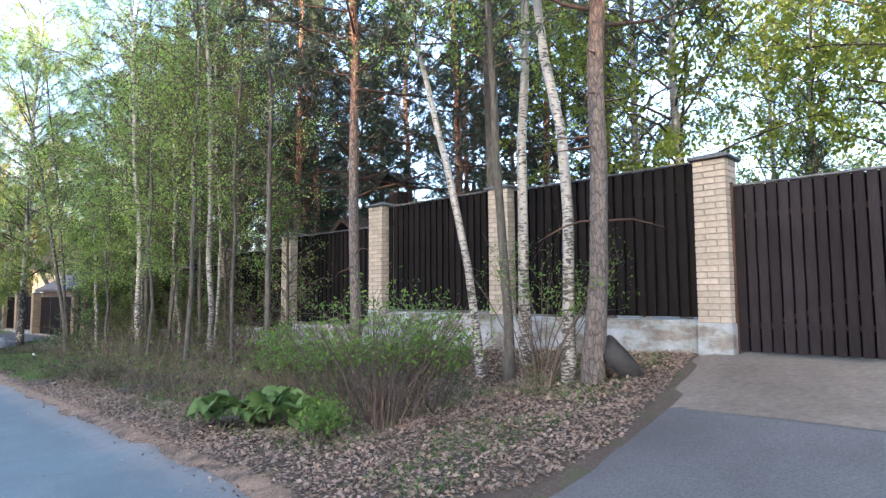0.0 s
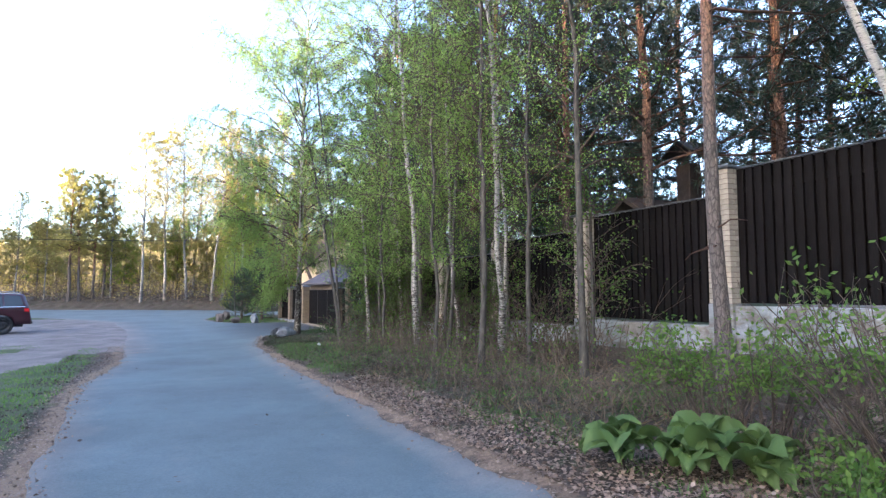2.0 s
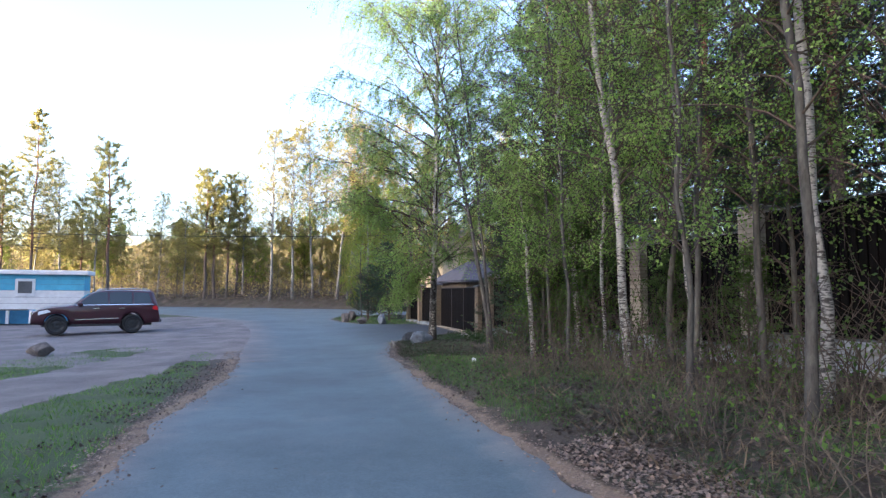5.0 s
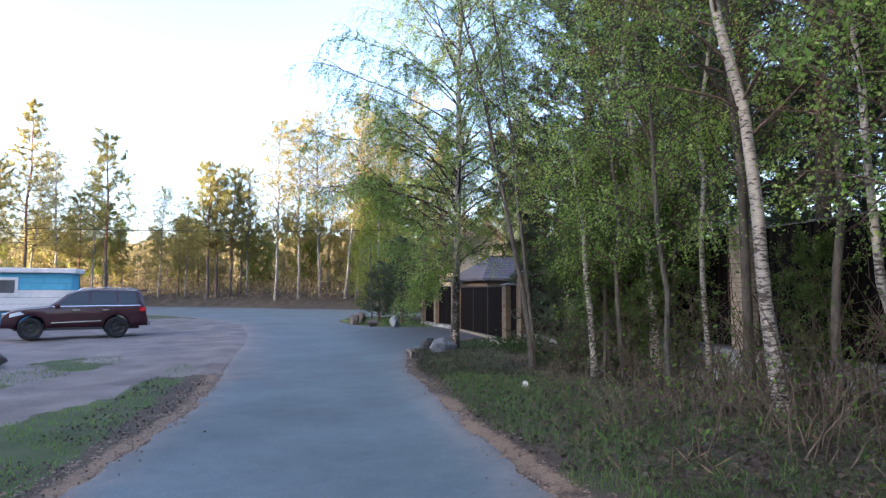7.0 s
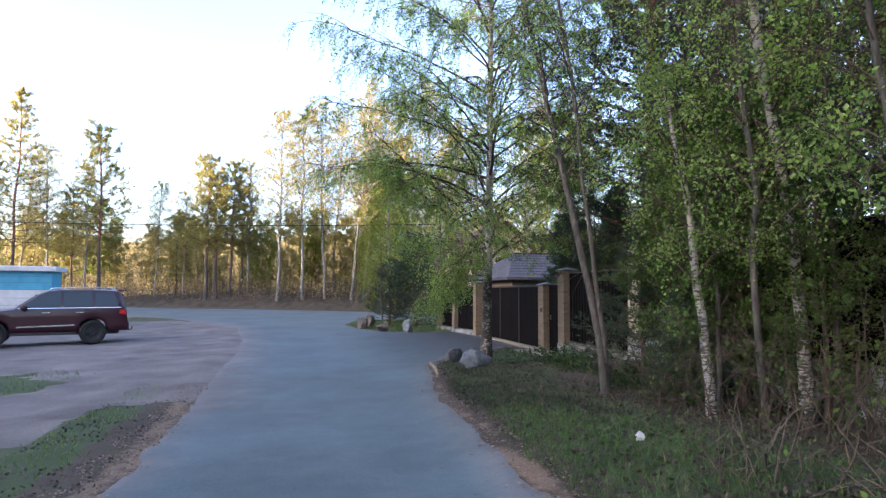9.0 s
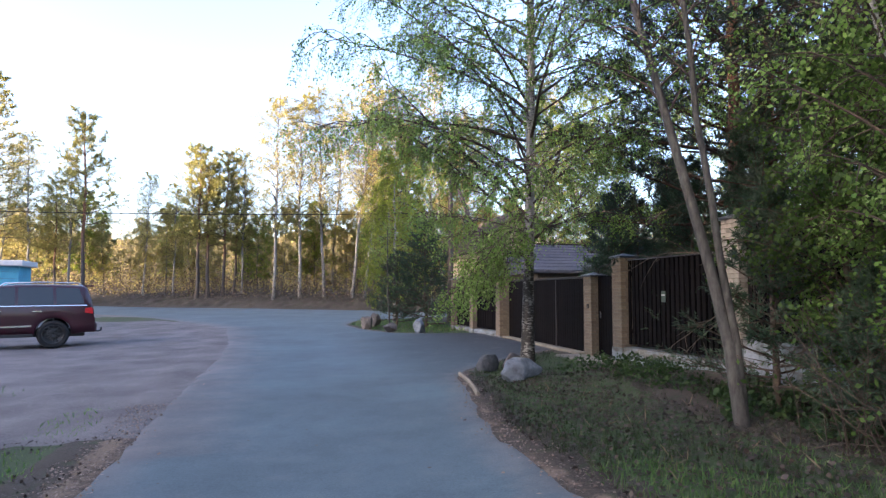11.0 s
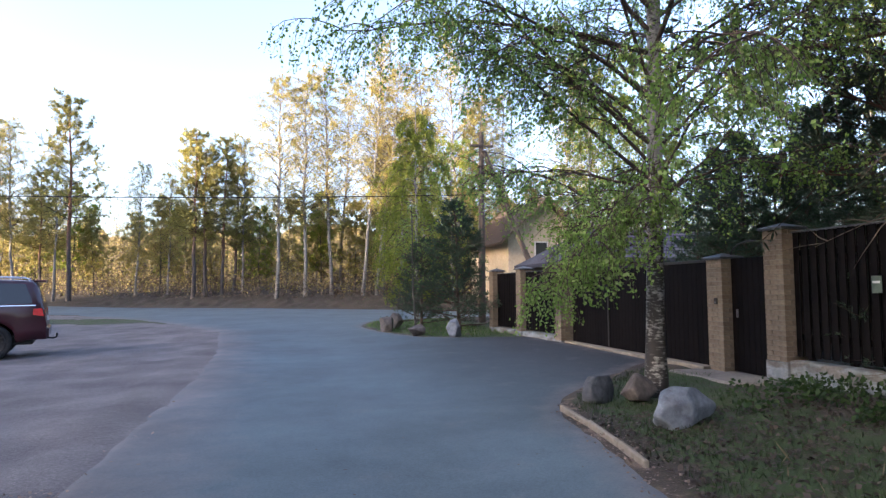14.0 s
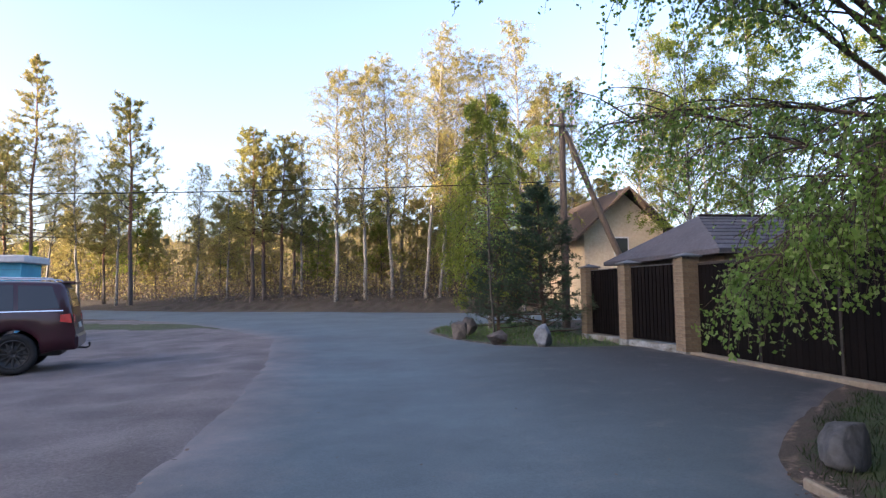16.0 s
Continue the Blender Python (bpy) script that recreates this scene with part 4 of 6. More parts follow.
# ---- trees ----
def bend(p0, d0, length, k, rng, pull, wob=0.06):
    """A path that starts along d0 and is pulled by the vector pull as it goes."""
    pts, p, d = [np.array(p0, float)], np.array(p0, float), np.array(d0, float)
    step = length / k
    for i in range(k):
        d = d + np.asarray(pull) / k + rng.normal(size=3) * wob
        d /= np.linalg.norm(d)
        p = p + d * step
        pts.append(p.copy())
    return np.array(pts)


def tree_meshes(seed, h, r, kind, lean=(0.0, 0.0), start=0.3, spread=0.3, leaves=5000, leaf=0.047, limbs=34, twigs=8,
                wood="birch_bark", foliage="birch_leaf", droop=0.8, rise=0.9, wob=0.02, extra=()):
    """Trunk and crown of a tree as two meshes. kind: birch, pine or spruce."""
    rng = np.random.RandomState(seed)
    g, lb, pts, ways = Gather(), Gather(), [], []
    k = 12
    s = np.linspace(0, 1, k + 1)
    sway = np.cumsum(rng.normal(size=(k + 1, 2)) * wob * h / k * 2.2, axis=0)
    sway -= sway[0]
    tp = np.stack([lean[0] * s ** 1.15 + sway[:, 0], lean[1] * s ** 1.15 + sway[:, 1], s * h], -1)
    tp[0, 2] = -0.25
    tr = r * (1 - s) ** 0.75 + 0.012
    tr[0] *= 1.35
    tr[1] *= 1.0
    v, f = tube(tp, tr, 10 if r > 0.09 else 8)
    g.add(v, f)
    for i in range(limbs + len(extra)):
        u = start + (0.97 - start) * ((i + rng.uniform(0, 0.9)) / limbs) if i < limbs else extra[i - limbs][0]
        base = np.array([np.interp(u, s, tp[:, c]) for c in range(3)])
        rb = np.interp(u, s, tr)
        az = i * 2.4 + rng.uniform(-0.5, 0.5)
        q = (u - start) / (1 - start)
        if kind == "birch":
            ln = spread * h * (0.35 + 0.75 * math.sin(math.pi * min(q * 0.85 + 0.18, 1.0))) * rng.uniform(0.7, 1.2)
            el, pull = rise * rng.uniform(0.75, 1.2), (0, 0, -droop)
        elif kind == "pine":
            ln = spread * h * (1.05 - 0.75 * q) * rng.uniform(0.55, 1.2)
            el, pull = rng.uniform(-0.15, 0.35) + 0.5 * q, (0, 0, 0.25)
        else:
            ln = spread * h * (1.05 - 0.95 * q) * rng.uniform(0.8, 1.1)
            el, pull = rng.uniform(-0.12, 0.18) + 0.35 * q, (0, 0, 0.2)
        if i >= limbs:
            _, az, ln, el = extra[i - limbs]
            pull = (0, 0, -1.9)
        d = (math.cos(az) * math.cos(el), math.sin(az) * math.cos(el), math.sin(el))
        p = bend(base, d, ln, 5, rng, pull, 0.09)
        lb.add(*tube(p, np.linspace(min(rb * 0.36, 0.008 + 0.011 * min(ln, 3.5)), 0.004, 6), 5 if rb > 0.03 else 4))
        nt = twigs if kind != "spruce" else twigs + 2
        for j in range(nt):
            t = rng.uniform(0.2, 1.0)
            b0 = np.array([np.interp(t * 5, np.arange(6), p[:, c]) for c in range(3)])
            dd = p[-1] - p[0]
            dd = dd / (np.linalg.norm(dd) + 1e-6)
            side = rng.normal(size=3) * (0.9 if kind == "birch" else 0.6)
            if kind == "spruce":
                side[2] *= 0.35
            d2 = dd + side
            d2 /= np.linalg.norm(d2)
            l2 = ln * rng.uniform(0.2, 0.45) * (1.1 - 0.5 * t) + 0.12
            p2 = bend(b0, d2, l2, 3, rng, (0, 0, -droop * 1.5) if kind == "birch" else (0, 0, 0.3), 0.12)
            lb.add(*tube(p2, np.array([0.007, 0.005, 0.004, 0.0025]) * (1 + leaf * 3), 3))
            m = max(1, int((1.25 if kind == "birch" else 1.0) * leaves / (limbs * nt) * (0.8 if i >= limbs else 1)))
            if kind == "birch":
                tt = rng.uniform(0.1, 1.05, m) * 3
                q2 = np.stack([np.interp(tt, np.arange(4), p2[:, c]) for c in range(3)], -1)
                pts.append(q2 + rng.normal(size=(m, 3)) * (0.035 + 0.05 * l2))
            else:
                c = max(1, m // 9)
                tt = rng.uniform(0.15, 1.0, c) * 3
                q2 = np.stack([np.interp(tt, np.arange(4), p2[:, c2]) for c2 in range(3)], -1) + rng.normal(size=(c, 3)) * 0.03
                dv = p2[-1] - p2[0]
                dv = dv / (np.linalg.norm(dv) + 1e-6)
                w = rng.normal(size=(c * 9, 3)) * (0.75 if kind == "pine" else 0.55) + np.repeat(dv[None], c * 9, 0) * 0.7
                pts.append(np.repeat(q2, 9, 0))
                ways.append(w)
    for i in range(int(limbs * 0.35) if kind == "pine" else 0):
        u = rng.uniform(0.12, start + 0.1)
        base = np.array([np.interp(u, s, tp[:, c]) for c in range(3)])
        az = rng.uniform(0, 6.28)
        p = bend(base, (math.cos(az), math.sin(az), 0.1), rng.uniform(0.2, 0.9), 4, rng, (0, 0, -0.4), 0.15)
        lb.add(*tube(p, np.linspace(0.016, 0.004, 5), 4))
    pts = np.concatenate(pts)
    if ways:
        lv = leaf_quads(rng, pts, leaf, np.concatenate(ways), 0.16 if kind == "pine" else 0.15)
    else:
        lv = leaf_quads(rng, pts, leaf, None, 0.75)
    branch = MAT["pine_limb"] if kind == "pine" else MAT["twig"]
    return g.mesh("trunk", MAT[wood]), lb.mesh("branchwork", branch), mesh_from("crown", lv[0], lv[1], MAT[foliage])


def tree(at, label, category, group="", name="birch_tree", **kw):
    x, y = at
    z = kw.pop("z", float(height(x, y)))
    th = thing(name, label, category, pose(x, y, z), group)
    trunk, limbs, crown = tree_meshes(**kw)
    hang("trunk", trunk, th)
    tagged(hang("branchwork", limbs, th), kind="stuff")
    tagged(hang("crown", crown, th), kind="stuff")
    return th


BIRCH = "slender birch with white black-marked bark and fresh spring leaves"
PINE = "tall pine with grey bark turning orange above"
GREY = "thin grey-barked tree with sparse young leaves"
VG = "trees on the verge"
# by the first pillar
tree((4.76, 3.06), PINE, "tree", VG, "pine_tree", seed=11, h=14, r=0.095, kind="pine", start=0.27, spread=0.22, leaves=23000, leaf=0.14, limbs=56, wood="pine_bark", foliage="pine_needle", lean=(-0.1, -0.3))
tree((4.70, 3.30), BIRCH, "tree", VG, seed=12, h=11.5, r=0.06, kind="birch", start=0.42, spread=0.17, leaves=5000, lean=(0.1, 1.0))
tree((5.68, 4.57), BIRCH, "tree", VG, seed=13, h=12.5, r=0.07, kind="birch", start=0.4, spread=0.16, leaves=5000, lean=(0.0, 0.15))
tree((5.15, 4.47), GREY, "tree", VG, "young_tree", seed=14, h=9, r=0.055, kind="birch", start=0.45, spread=0.16, leaves=4400, wood="grey_bark", lean=(0, 0.1), leaf=0.04)
tree((5.22, 4.97), "leaning pale-barked birch with thin crown", "tree", VG, seed=15, h=9, r=0.05, kind="birch", start=0.5, spread=0.16, leaves=5200, lean=(0.0, 2.6), wood="birch_bark")
tree((7.2, 6.25), "tall grey aspen behind the fence", "tree", VG, "aspen_tree", seed=16, h=14, r=0.11, kind="birch", start=0.5, spread=0.16, leaves=5000, wood="grey_bark")
tree((4.85, 7.27), PINE, "tree", VG, "pine_tree", seed=17, h=13, r=0.08, kind="pine", start=0.36, spread=0.22, leaves=28000, leaf=0.14, limbs=56, wood="pine_bark", foliage="pine_needle", lean=(-0.2, 0.1))
# along the verge
tree((4.57, 9.48), GREY, "tree", VG, "young_tree", seed=18, h=10, r=0.046, kind="birch", start=0.3, spread=0.17, leaves=3600, wood="grey_bark", lean=(0.1, 0.5), leaf=0.04)
tree((4.69, 11.06), GREY, "tree", VG, "young_tree", seed=19, h=8.5, r=0.034, kind="birch", start=0.22, spread=0.2, leaves=3600, wood="grey_bark", lean=(0.1, 0.2), leaf=0.04)
tree((4.6, 11.87), BIRCH, "tree", VG, seed=20, h=12.5, r=0.05, kind="birch", start=0.3, spread=0.2, leaves=6500, leaf=0.038, limbs=40, lean=(-0.1, 0.9))
tree((3.9, 11.4), GREY, "tree", VG, "young_tree", seed=21, h=10, r=0.042, kind="birch", start=0.25, spread=0.2, leaves=5000, wood="grey_bark", lean=(0.3, 1.0), leaf=0.04)
tree((4.9, 13.0), GREY, "tree", VG, "young_tree", seed=22, h=9, r=0.036, kind="birch", start=0.2, spread=0.22, leaves=5000, wood="grey_bark", lean=(-0.2, 0.6), leaf=0.04)
tree((4.35, 15.0), BIRCH, "tree", VG, seed=23, h=13, r=0.06, kind="birch", start=0.22, spread=0.19, leaves=10000, leaf=0.04, limbs=44, twigs=9, lean=(0.6, 3.0))
tree((4.9, 16.1), GREY, "tree", VG, "young_tree", seed=24, h=11, r=0.048, kind="birch", start=0.22, spread=0.19, leaves=5000, wood="grey_bark", lean=(0.1, 0.5), leaf=0.04)
tree((5.7, 19.15), BIRCH, "tree", VG, seed=25, h=14, r=0.06, kind="birch", start=0.16, spread=0.24, leaves=12500, leaf=0.046, limbs=56, twigs=9, lean=(-0.1, 0.8))
tree((4.85, 19.76), "short leaning birch with a bare lower stem", "tree", VG, seed=26, h=5.0, r=0.055, kind="birch", start=0.3, spread=0.26, leaves=5000, lean=(0.0, 0.9))
tree((4.62, 21.95), "leaning grey-barked tree of two stems", "tree", VG, "young_tree", seed=27, h=10, r=0.056, kind="birch", start=0.35, spread=0.2, leaves=6500, wood="grey_bark", lean=(-1.3, 2.3), leaf=0.04)
tree((4.67, 22.0), "leaning grey-barked tree of two stems", "tree", VG, "young_tree", seed=28, h=10.5, r=0.034, kind="birch", start=0.35, spread=0.2, leaves=6500, wood="grey_bark", lean=(-0.7, 1.4), leaf=0.04)
for i, (x, y, h) in enumerate(((5.55, 10.4, 3.2), (5.6, 13.2, 3.4), (5.9, 18.9, 5.5), (5.3, 20.2, 4.2), (5.75, 21.4, 4.2))):
    tree((x, y), "leafy young shrub tree against the fence", "tree", "saplings", "sapling", seed=40 + i, h=h, r=0.03, kind="birch", start=0.2 if y < 17 else 0.15, spread=0.26, leaves=1200 if y < 15 else 4200, leaf=0.045, limbs=26,
         wood="grey_bark", foliage="shrub_leaf", droop=0.5)
for i, (x, y, h, lx, ly) in enumerate(((4.9, 12.3, 9, 0.0, 0.4), (3.75, 12.9, 7, 0.2, 0.3), (4.5, 13.8, 9.5, 0.1, 0.5),
                                      (5.0, 14.3, 7.5, -0.2, 0.3), (5.1, 15.0, 8.5, 0, 0.2), (4.1, 16.5, 7.5, 0.1, 0.5), (5.2, 17.2, 9, 0.1, 0.3), (5.0, 19.0, 8, 0.2, 0.4))):
    tree((x, y), "slim young birch with pale green leaves along its stem", "tree", VG, seed=100 + i, h=h, r=0.024 + 0.003 * (i % 5), kind="birch", start=0.2, spread=0.19, leaves=4200 if y < 15.5 else 7500, leaf=0.04, limbs=28 if y < 15.5 else 40,
         twigs=8, wood="birch_bark" if i % 3 == 0 else "grey_bark", lean=(lx, ly), wob=0.035)
for i, (x, y, h) in enumerate(((5.75, 22.7, 2.7), (5.45, 21.0, 1.7))):
    tree((x, y), "young dark spruce in the hollow by the fence", "tree", "young spruces", "spruce_tree", seed=130 + i, h=h, r=0.035, kind="spruce", start=0.04, spread=0.42, leaves=15000, leaf=0.085, limbs=50, twigs=8, wood="twig", foliage="spruce_needle")
for i, (x, y, h) in enumerate(((6.2, 20.8, 4.0),)):
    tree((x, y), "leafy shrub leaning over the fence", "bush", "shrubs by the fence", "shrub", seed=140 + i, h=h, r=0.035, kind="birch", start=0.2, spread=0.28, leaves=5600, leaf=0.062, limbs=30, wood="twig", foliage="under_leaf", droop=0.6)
# the big birch by the gate
def great_birch():
    """Long rising limbs, side branches off them, and twigs that hang in a veil."""
    rng = np.random.RandomState(60)
    x, y = 4.56, 27.96
    th = thing("birch_tree", "large spreading birch with rugged dark foot and hanging twigs", "tree", pose(x, y, float(height(x, y))))
    h, k = 17.0, 22
    s = np.linspace(0, 1, k + 1)
    tp = np.stack([0.25 * s + 0.10 * np.sin(s * 9.0) * s, -0.2 * s + 0.12 * np.sin(s * 7.0 + 1) * s, s * h], -1)
    tp[0, 2] = -0.3
    tr = 0.112 * (1 - s) ** 0.85 + 0.01
    tr[0] *= 1.5
    tr[1] *= 1.08
    hang("trunk", (lambda v, f: mesh_from("trunk", v, f, MAT["old_birch_bark"], True))(*tube(tp, tr, 14)), th)
    wood, pts = Gather(), []
    limbs = []
    for i in range(84):
        z = 2.6 + 12.4 * (i / 84) ** 1.05 + rng.uniform(-0.1, 0.2)
        q = (z - 2.4) / 13.0
        limbs.append((z, i * 2.39996 + rng.uniform(-0.4, 0.4), (3.1 + 3.0 * min(3 * q, 1) - 2.9 * q) * rng.uniform(0.65, 1.1), 0.52 + 0.42 * q + rng.uniform(-0.15, 0.3), -0.45))
    limbs += [(2.25, radians(128), 3.4, 0.48, -0.25), (2.9, radians(180), 3.6, 0.6, -0.3), (3.4, radians(182), 4.3, 0.5, -0.45), (4.0, radians(202), 4.2, 0.5, -0.45), (4.7, radians(166), 4.5, 0.52, -0.5), (5.3, radians(190), 4.5, 0.56, -0.55), (2.5, radians(20), 3.4, 0.65, -0.2)]
    limbs += [(2.0 + 0.14 * i, radians(168 + 9 * i), 1.4 + 0.3 * (i % 3), 0.4, -1.5) for i in range(8)]
    for z, az, ln, el, pull in limbs:
        base = np.array([np.interp(z / h, s, tp[:, c]) for c in range(3)])
        rb = min(np.interp(z / h, s, tr) * 0.4, 0.006 + 0.0068 * ln)
        n = 9
        p = bend(base, (math.cos(az) * math.cos(el), math.sin(az) * math.cos(el), math.sin(el)), ln, n, rng, (0, 0, pull), 0.085)
        wood.add(*tube(p, np.linspace(rb, 0.005, n + 1), 6))
        along = (p[-1] - p[0]) / np.linalg.norm(p[-1] - p[0])
        side = np.cross(along, (0, 0, 1))
        m = int(4 + 2.6 * ln)
        for j in range(m):
            t = n * (0.22 + 0.78 * (j + rng.uniform(0, 0.8)) / m)
            b0 = np.array([np.interp(t, np.arange(n + 1), p[:, c]) for c in range(3)])
            d = along * rng.uniform(0.5, 1.0) + side * (1 if j % 2 else -1) * rng.uniform(0.4, 1.0) + np.array([0, 0, rng.uniform(-0.2, 0.55)])
            l2 = (0.5 + 0.26 * ln) * rng.uniform(0.6, 1.15) * (1.15 - 0.6 * t / n)
            p2 = bend(b0, d / np.linalg.norm(d), l2, 5, rng, (0, 0, -0.9), 0.10)
            wood.add(*tube(p2, np.linspace(min(rb * 0.5, 0.011), 0.0035, 6), 4))
            for _ in range(7):
                u = rng.uniform(0.5, 5)
                c0 = np.array([np.interp(u, np.arange(6), p2[:, c]) for c in range(3)])
                w = rng.normal(size=3) * 0.5 + (p2[-1] - p2[0]) / l2 * 0.8
                l3 = rng.uniform(0.25, 0.75) * (0.7 + 0.12 * ln)
                p3 = bend(c0, w / np.linalg.norm(w), l3, 3, rng, (0, 0, -2.4), 0.12)
                wood.add(*tube(p3, [0.0042, 0.0034, 0.0026, 0.002], 3))
                c = int(11 + 18 * l3)
                tt = rng.uniform(0.2, 3.05, c)
                pts.append(np.stack([np.interp(tt, np.arange(4), p3[:, a]) for a in range(3)], -1) + rng.normal(size=(c, 3)) * 0.035)
    tagged(hang("branchwork", wood.mesh("branchwork", MAT["twig"]), th), kind="stuff")
    pts = np.concatenate(pts)
    v, f = leaf_quads(rng, pts, 0.044, np.tile(np.array([[0.0, 0.0, -0.5]]), (len(pts), 1)) + rng.normal(size=(len(pts), 3)) * 0.6, 0.75)
    tagged(hang("crown", mesh_from("crown", v, f, MAT["birch_leaf"]), th), kind="stuff")


great_birch()
# on the island
tree((5.3, 40.6), "young dark green spruce with branches to the ground", "tree", "", "spruce_tree", seed=62, h=4.4, r=0.06, kind="spruce", start=0.05, spread=0.42, leaves=34000, leaf=0.10, limbs=84, twigs=9, wood="twig", foliage="spruce_needle")
tree((4.4, 42.6), "small dark green spruce behind the boulders", "tree", "", "spruce_tree", seed=63, h=3.2, r=0.05, kind="spruce", start=0.06, spread=0.46, leaves=22000, leaf=0.10, limbs=64, twigs=8, wood="twig", foliage="spruce_needle")
tree((4.75, 45.2), "birch with a veil of hanging yellow-green leaves", "tree", "", seed=61, h=9.0, r=0.075, kind="birch", start=0.16, spread=0.25, leaves=30000, leaf=0.062, limbs=72, twigs=11, droop=2.3, rise=0.9, foliage="weeping_leaf")
tree((3.7, 40.1), "thin grey sapling among the boulders", "tree", "", "sapling", seed=64, h=4.2, r=0.024, kind="birch", start=0.4, spread=0.2, leaves=900, leaf=0.05, limbs=18, wood="grey_bark")
# behind the fence
BACK = "trees behind the fence"
pine_a = tree((9.2, 20.5), PINE, "tree", BACK, "pine_tree", seed=70, h=14, r=0.14, kind="pine", start=0.3, spread=0.24, leaves=23000, leaf=0.17, limbs=60, twigs=9, wood="pine_bark", foliage="pine_needle")
pine_b = tree((10.6, 16.8), PINE, "tree", BACK, "pine_tree", seed=71, h=13, r=0.12, kind="pine", start=0.28, spread=0.24, leaves=23000, leaf=0.17, limbs=60, twigs=9, wood="pine_bark", foliage="pine_needle")
pine_c = tree((8.4, 26.4), "pine with low drooping branches beside the fence", "tree", BACK, "pine_tree", seed=72, h=13, r=0.15, kind="pine", start=0.2, spread=0.32, leaves=52000, leaf=0.165, limbs=90, twigs=10, wood="pine_bark", foliage="pine_needle")
for i, (x, y, k) in enumerate(((13.2, 12.2, 1), (14.5, 9.6, 0), (12.4, 8.6, 1), (16.5, 9.0, 0), (12.0, 19.2, 0), (14.2, 16.0, 1), (11.5, 23.5, 1), (13.5, 22, 0), (17, 14, 1), (16, 19.5, 0), (18.5, 24, 1), (14.0, 27.5, 0), (20, 18, 0), (19, 10.5, 1), (8.8, 15.3, 0), (8.5, 12.0, 1), (11.0, 10.6, 1), (8.4, 18.2, 1), (15.5, 12.5, 0))):
    src = (pine_a, pine_b)[k]
    copy_thing(src, pose(x, y, float(height(x, y)), 0, 0, i * 67) @ Matrix.Scale(0.85 + 0.05 * (i % 6), 4))
for i, (x, y, sc) in enumerate(((9.6, 23.6, 0.95), (10.6, 27.9, 1.05))):
    copy_thing(pine_c, pose(x, y, float(height(x, y)), 0, 0, 50 + i * 97) @ Matrix.Scale(sc, 4))
spruce_a = tree((13.0, 19.4), "dense dark spruce standing behind the fence", "tree", BACK, "spruce_tree", seed=73, h=7.5, r=0.08, kind="spruce", start=0.05, spread=0.27, leaves=42000, leaf=0.12, limbs=90, twigs=9, wood="twig", foliage="spruce_needle")
for i, (x, y, sc) in enumerate(((8.2, 18.9, 0.5), (8.5, 21.9, 0.9), (11.2, 18.6, 0.6), (12.8, 21.0, 1.2), (9.2, 27.0, 0.75), (8.3, 25.9, 0.5), (8.2, 28.2, 0.5), (8.5, 31.4, 0.58), (8.0, 27.2, 0.58), (7.95, 25.6, 0.62), (8.1, 24.0, 0.62), (9.4, 30.2, 0.6), (8.4, 30.6, 0.6), (9.0, 29.0, 0.64), (10.2, 31.0, 0.7), (9.0, 33.0, 0.56), (8.3, 29.8, 0.52), (9.6, 32.6, 0.55), (14.5, 24.5, 1.2), (15.0, 18.5, 1.2))):
    copy_thing(spruce_a, pose(x, y, float(height(x, y)), 0, 0, 40 + i * 71) @ Matrix.Scale(sc, 4))
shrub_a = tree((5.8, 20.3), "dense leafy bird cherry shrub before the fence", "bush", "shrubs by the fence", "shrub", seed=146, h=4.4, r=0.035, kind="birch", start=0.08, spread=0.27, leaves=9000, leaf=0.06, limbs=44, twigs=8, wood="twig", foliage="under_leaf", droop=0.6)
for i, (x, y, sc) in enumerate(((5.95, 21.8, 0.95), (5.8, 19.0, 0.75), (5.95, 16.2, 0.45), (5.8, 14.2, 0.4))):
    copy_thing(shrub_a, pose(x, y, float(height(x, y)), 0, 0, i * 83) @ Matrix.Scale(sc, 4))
birch_y = tree((11.0, 0.5), "bright yellow-green birch behind the gate", "tree", BACK, seed=75, h=12, r=0.09, kind="birch", start=0.2, spread=0.28, leaves=17000, leaf=0.075, limbs=50, foliage="weeping_leaf")
for i, (x, y) in enumerate(((14, 2.6), (9.6, -3), (16.5, -1), (13, -5), (20, 4), (9.0, 3.6), (11.5, 5.5), (8.3, -0.8), (17.5, 4.5), (22, 33), (21.5, 46), (18.5, 53), (9.2, 56.5), (12.5, 45), (15, 44.5), (20.5, 38), (18, 47))):
    copy_thing(birch_y, pose(x, y, float(height(x, y)), 0, 0, 80 * i) @ Matrix.Scale(0.9 + 0.06 * (i % 4), 4))
tree((8.6, 1.6), "small dark columnar evergreen behind the gate", "tree", BACK, "thuja", seed=77, h=2.9, r=0.04, kind="spruce", start=0.05, spread=0.16, leaves=5000, leaf=0.1, limbs=40, wood="twig", foliage="spruce_needle")

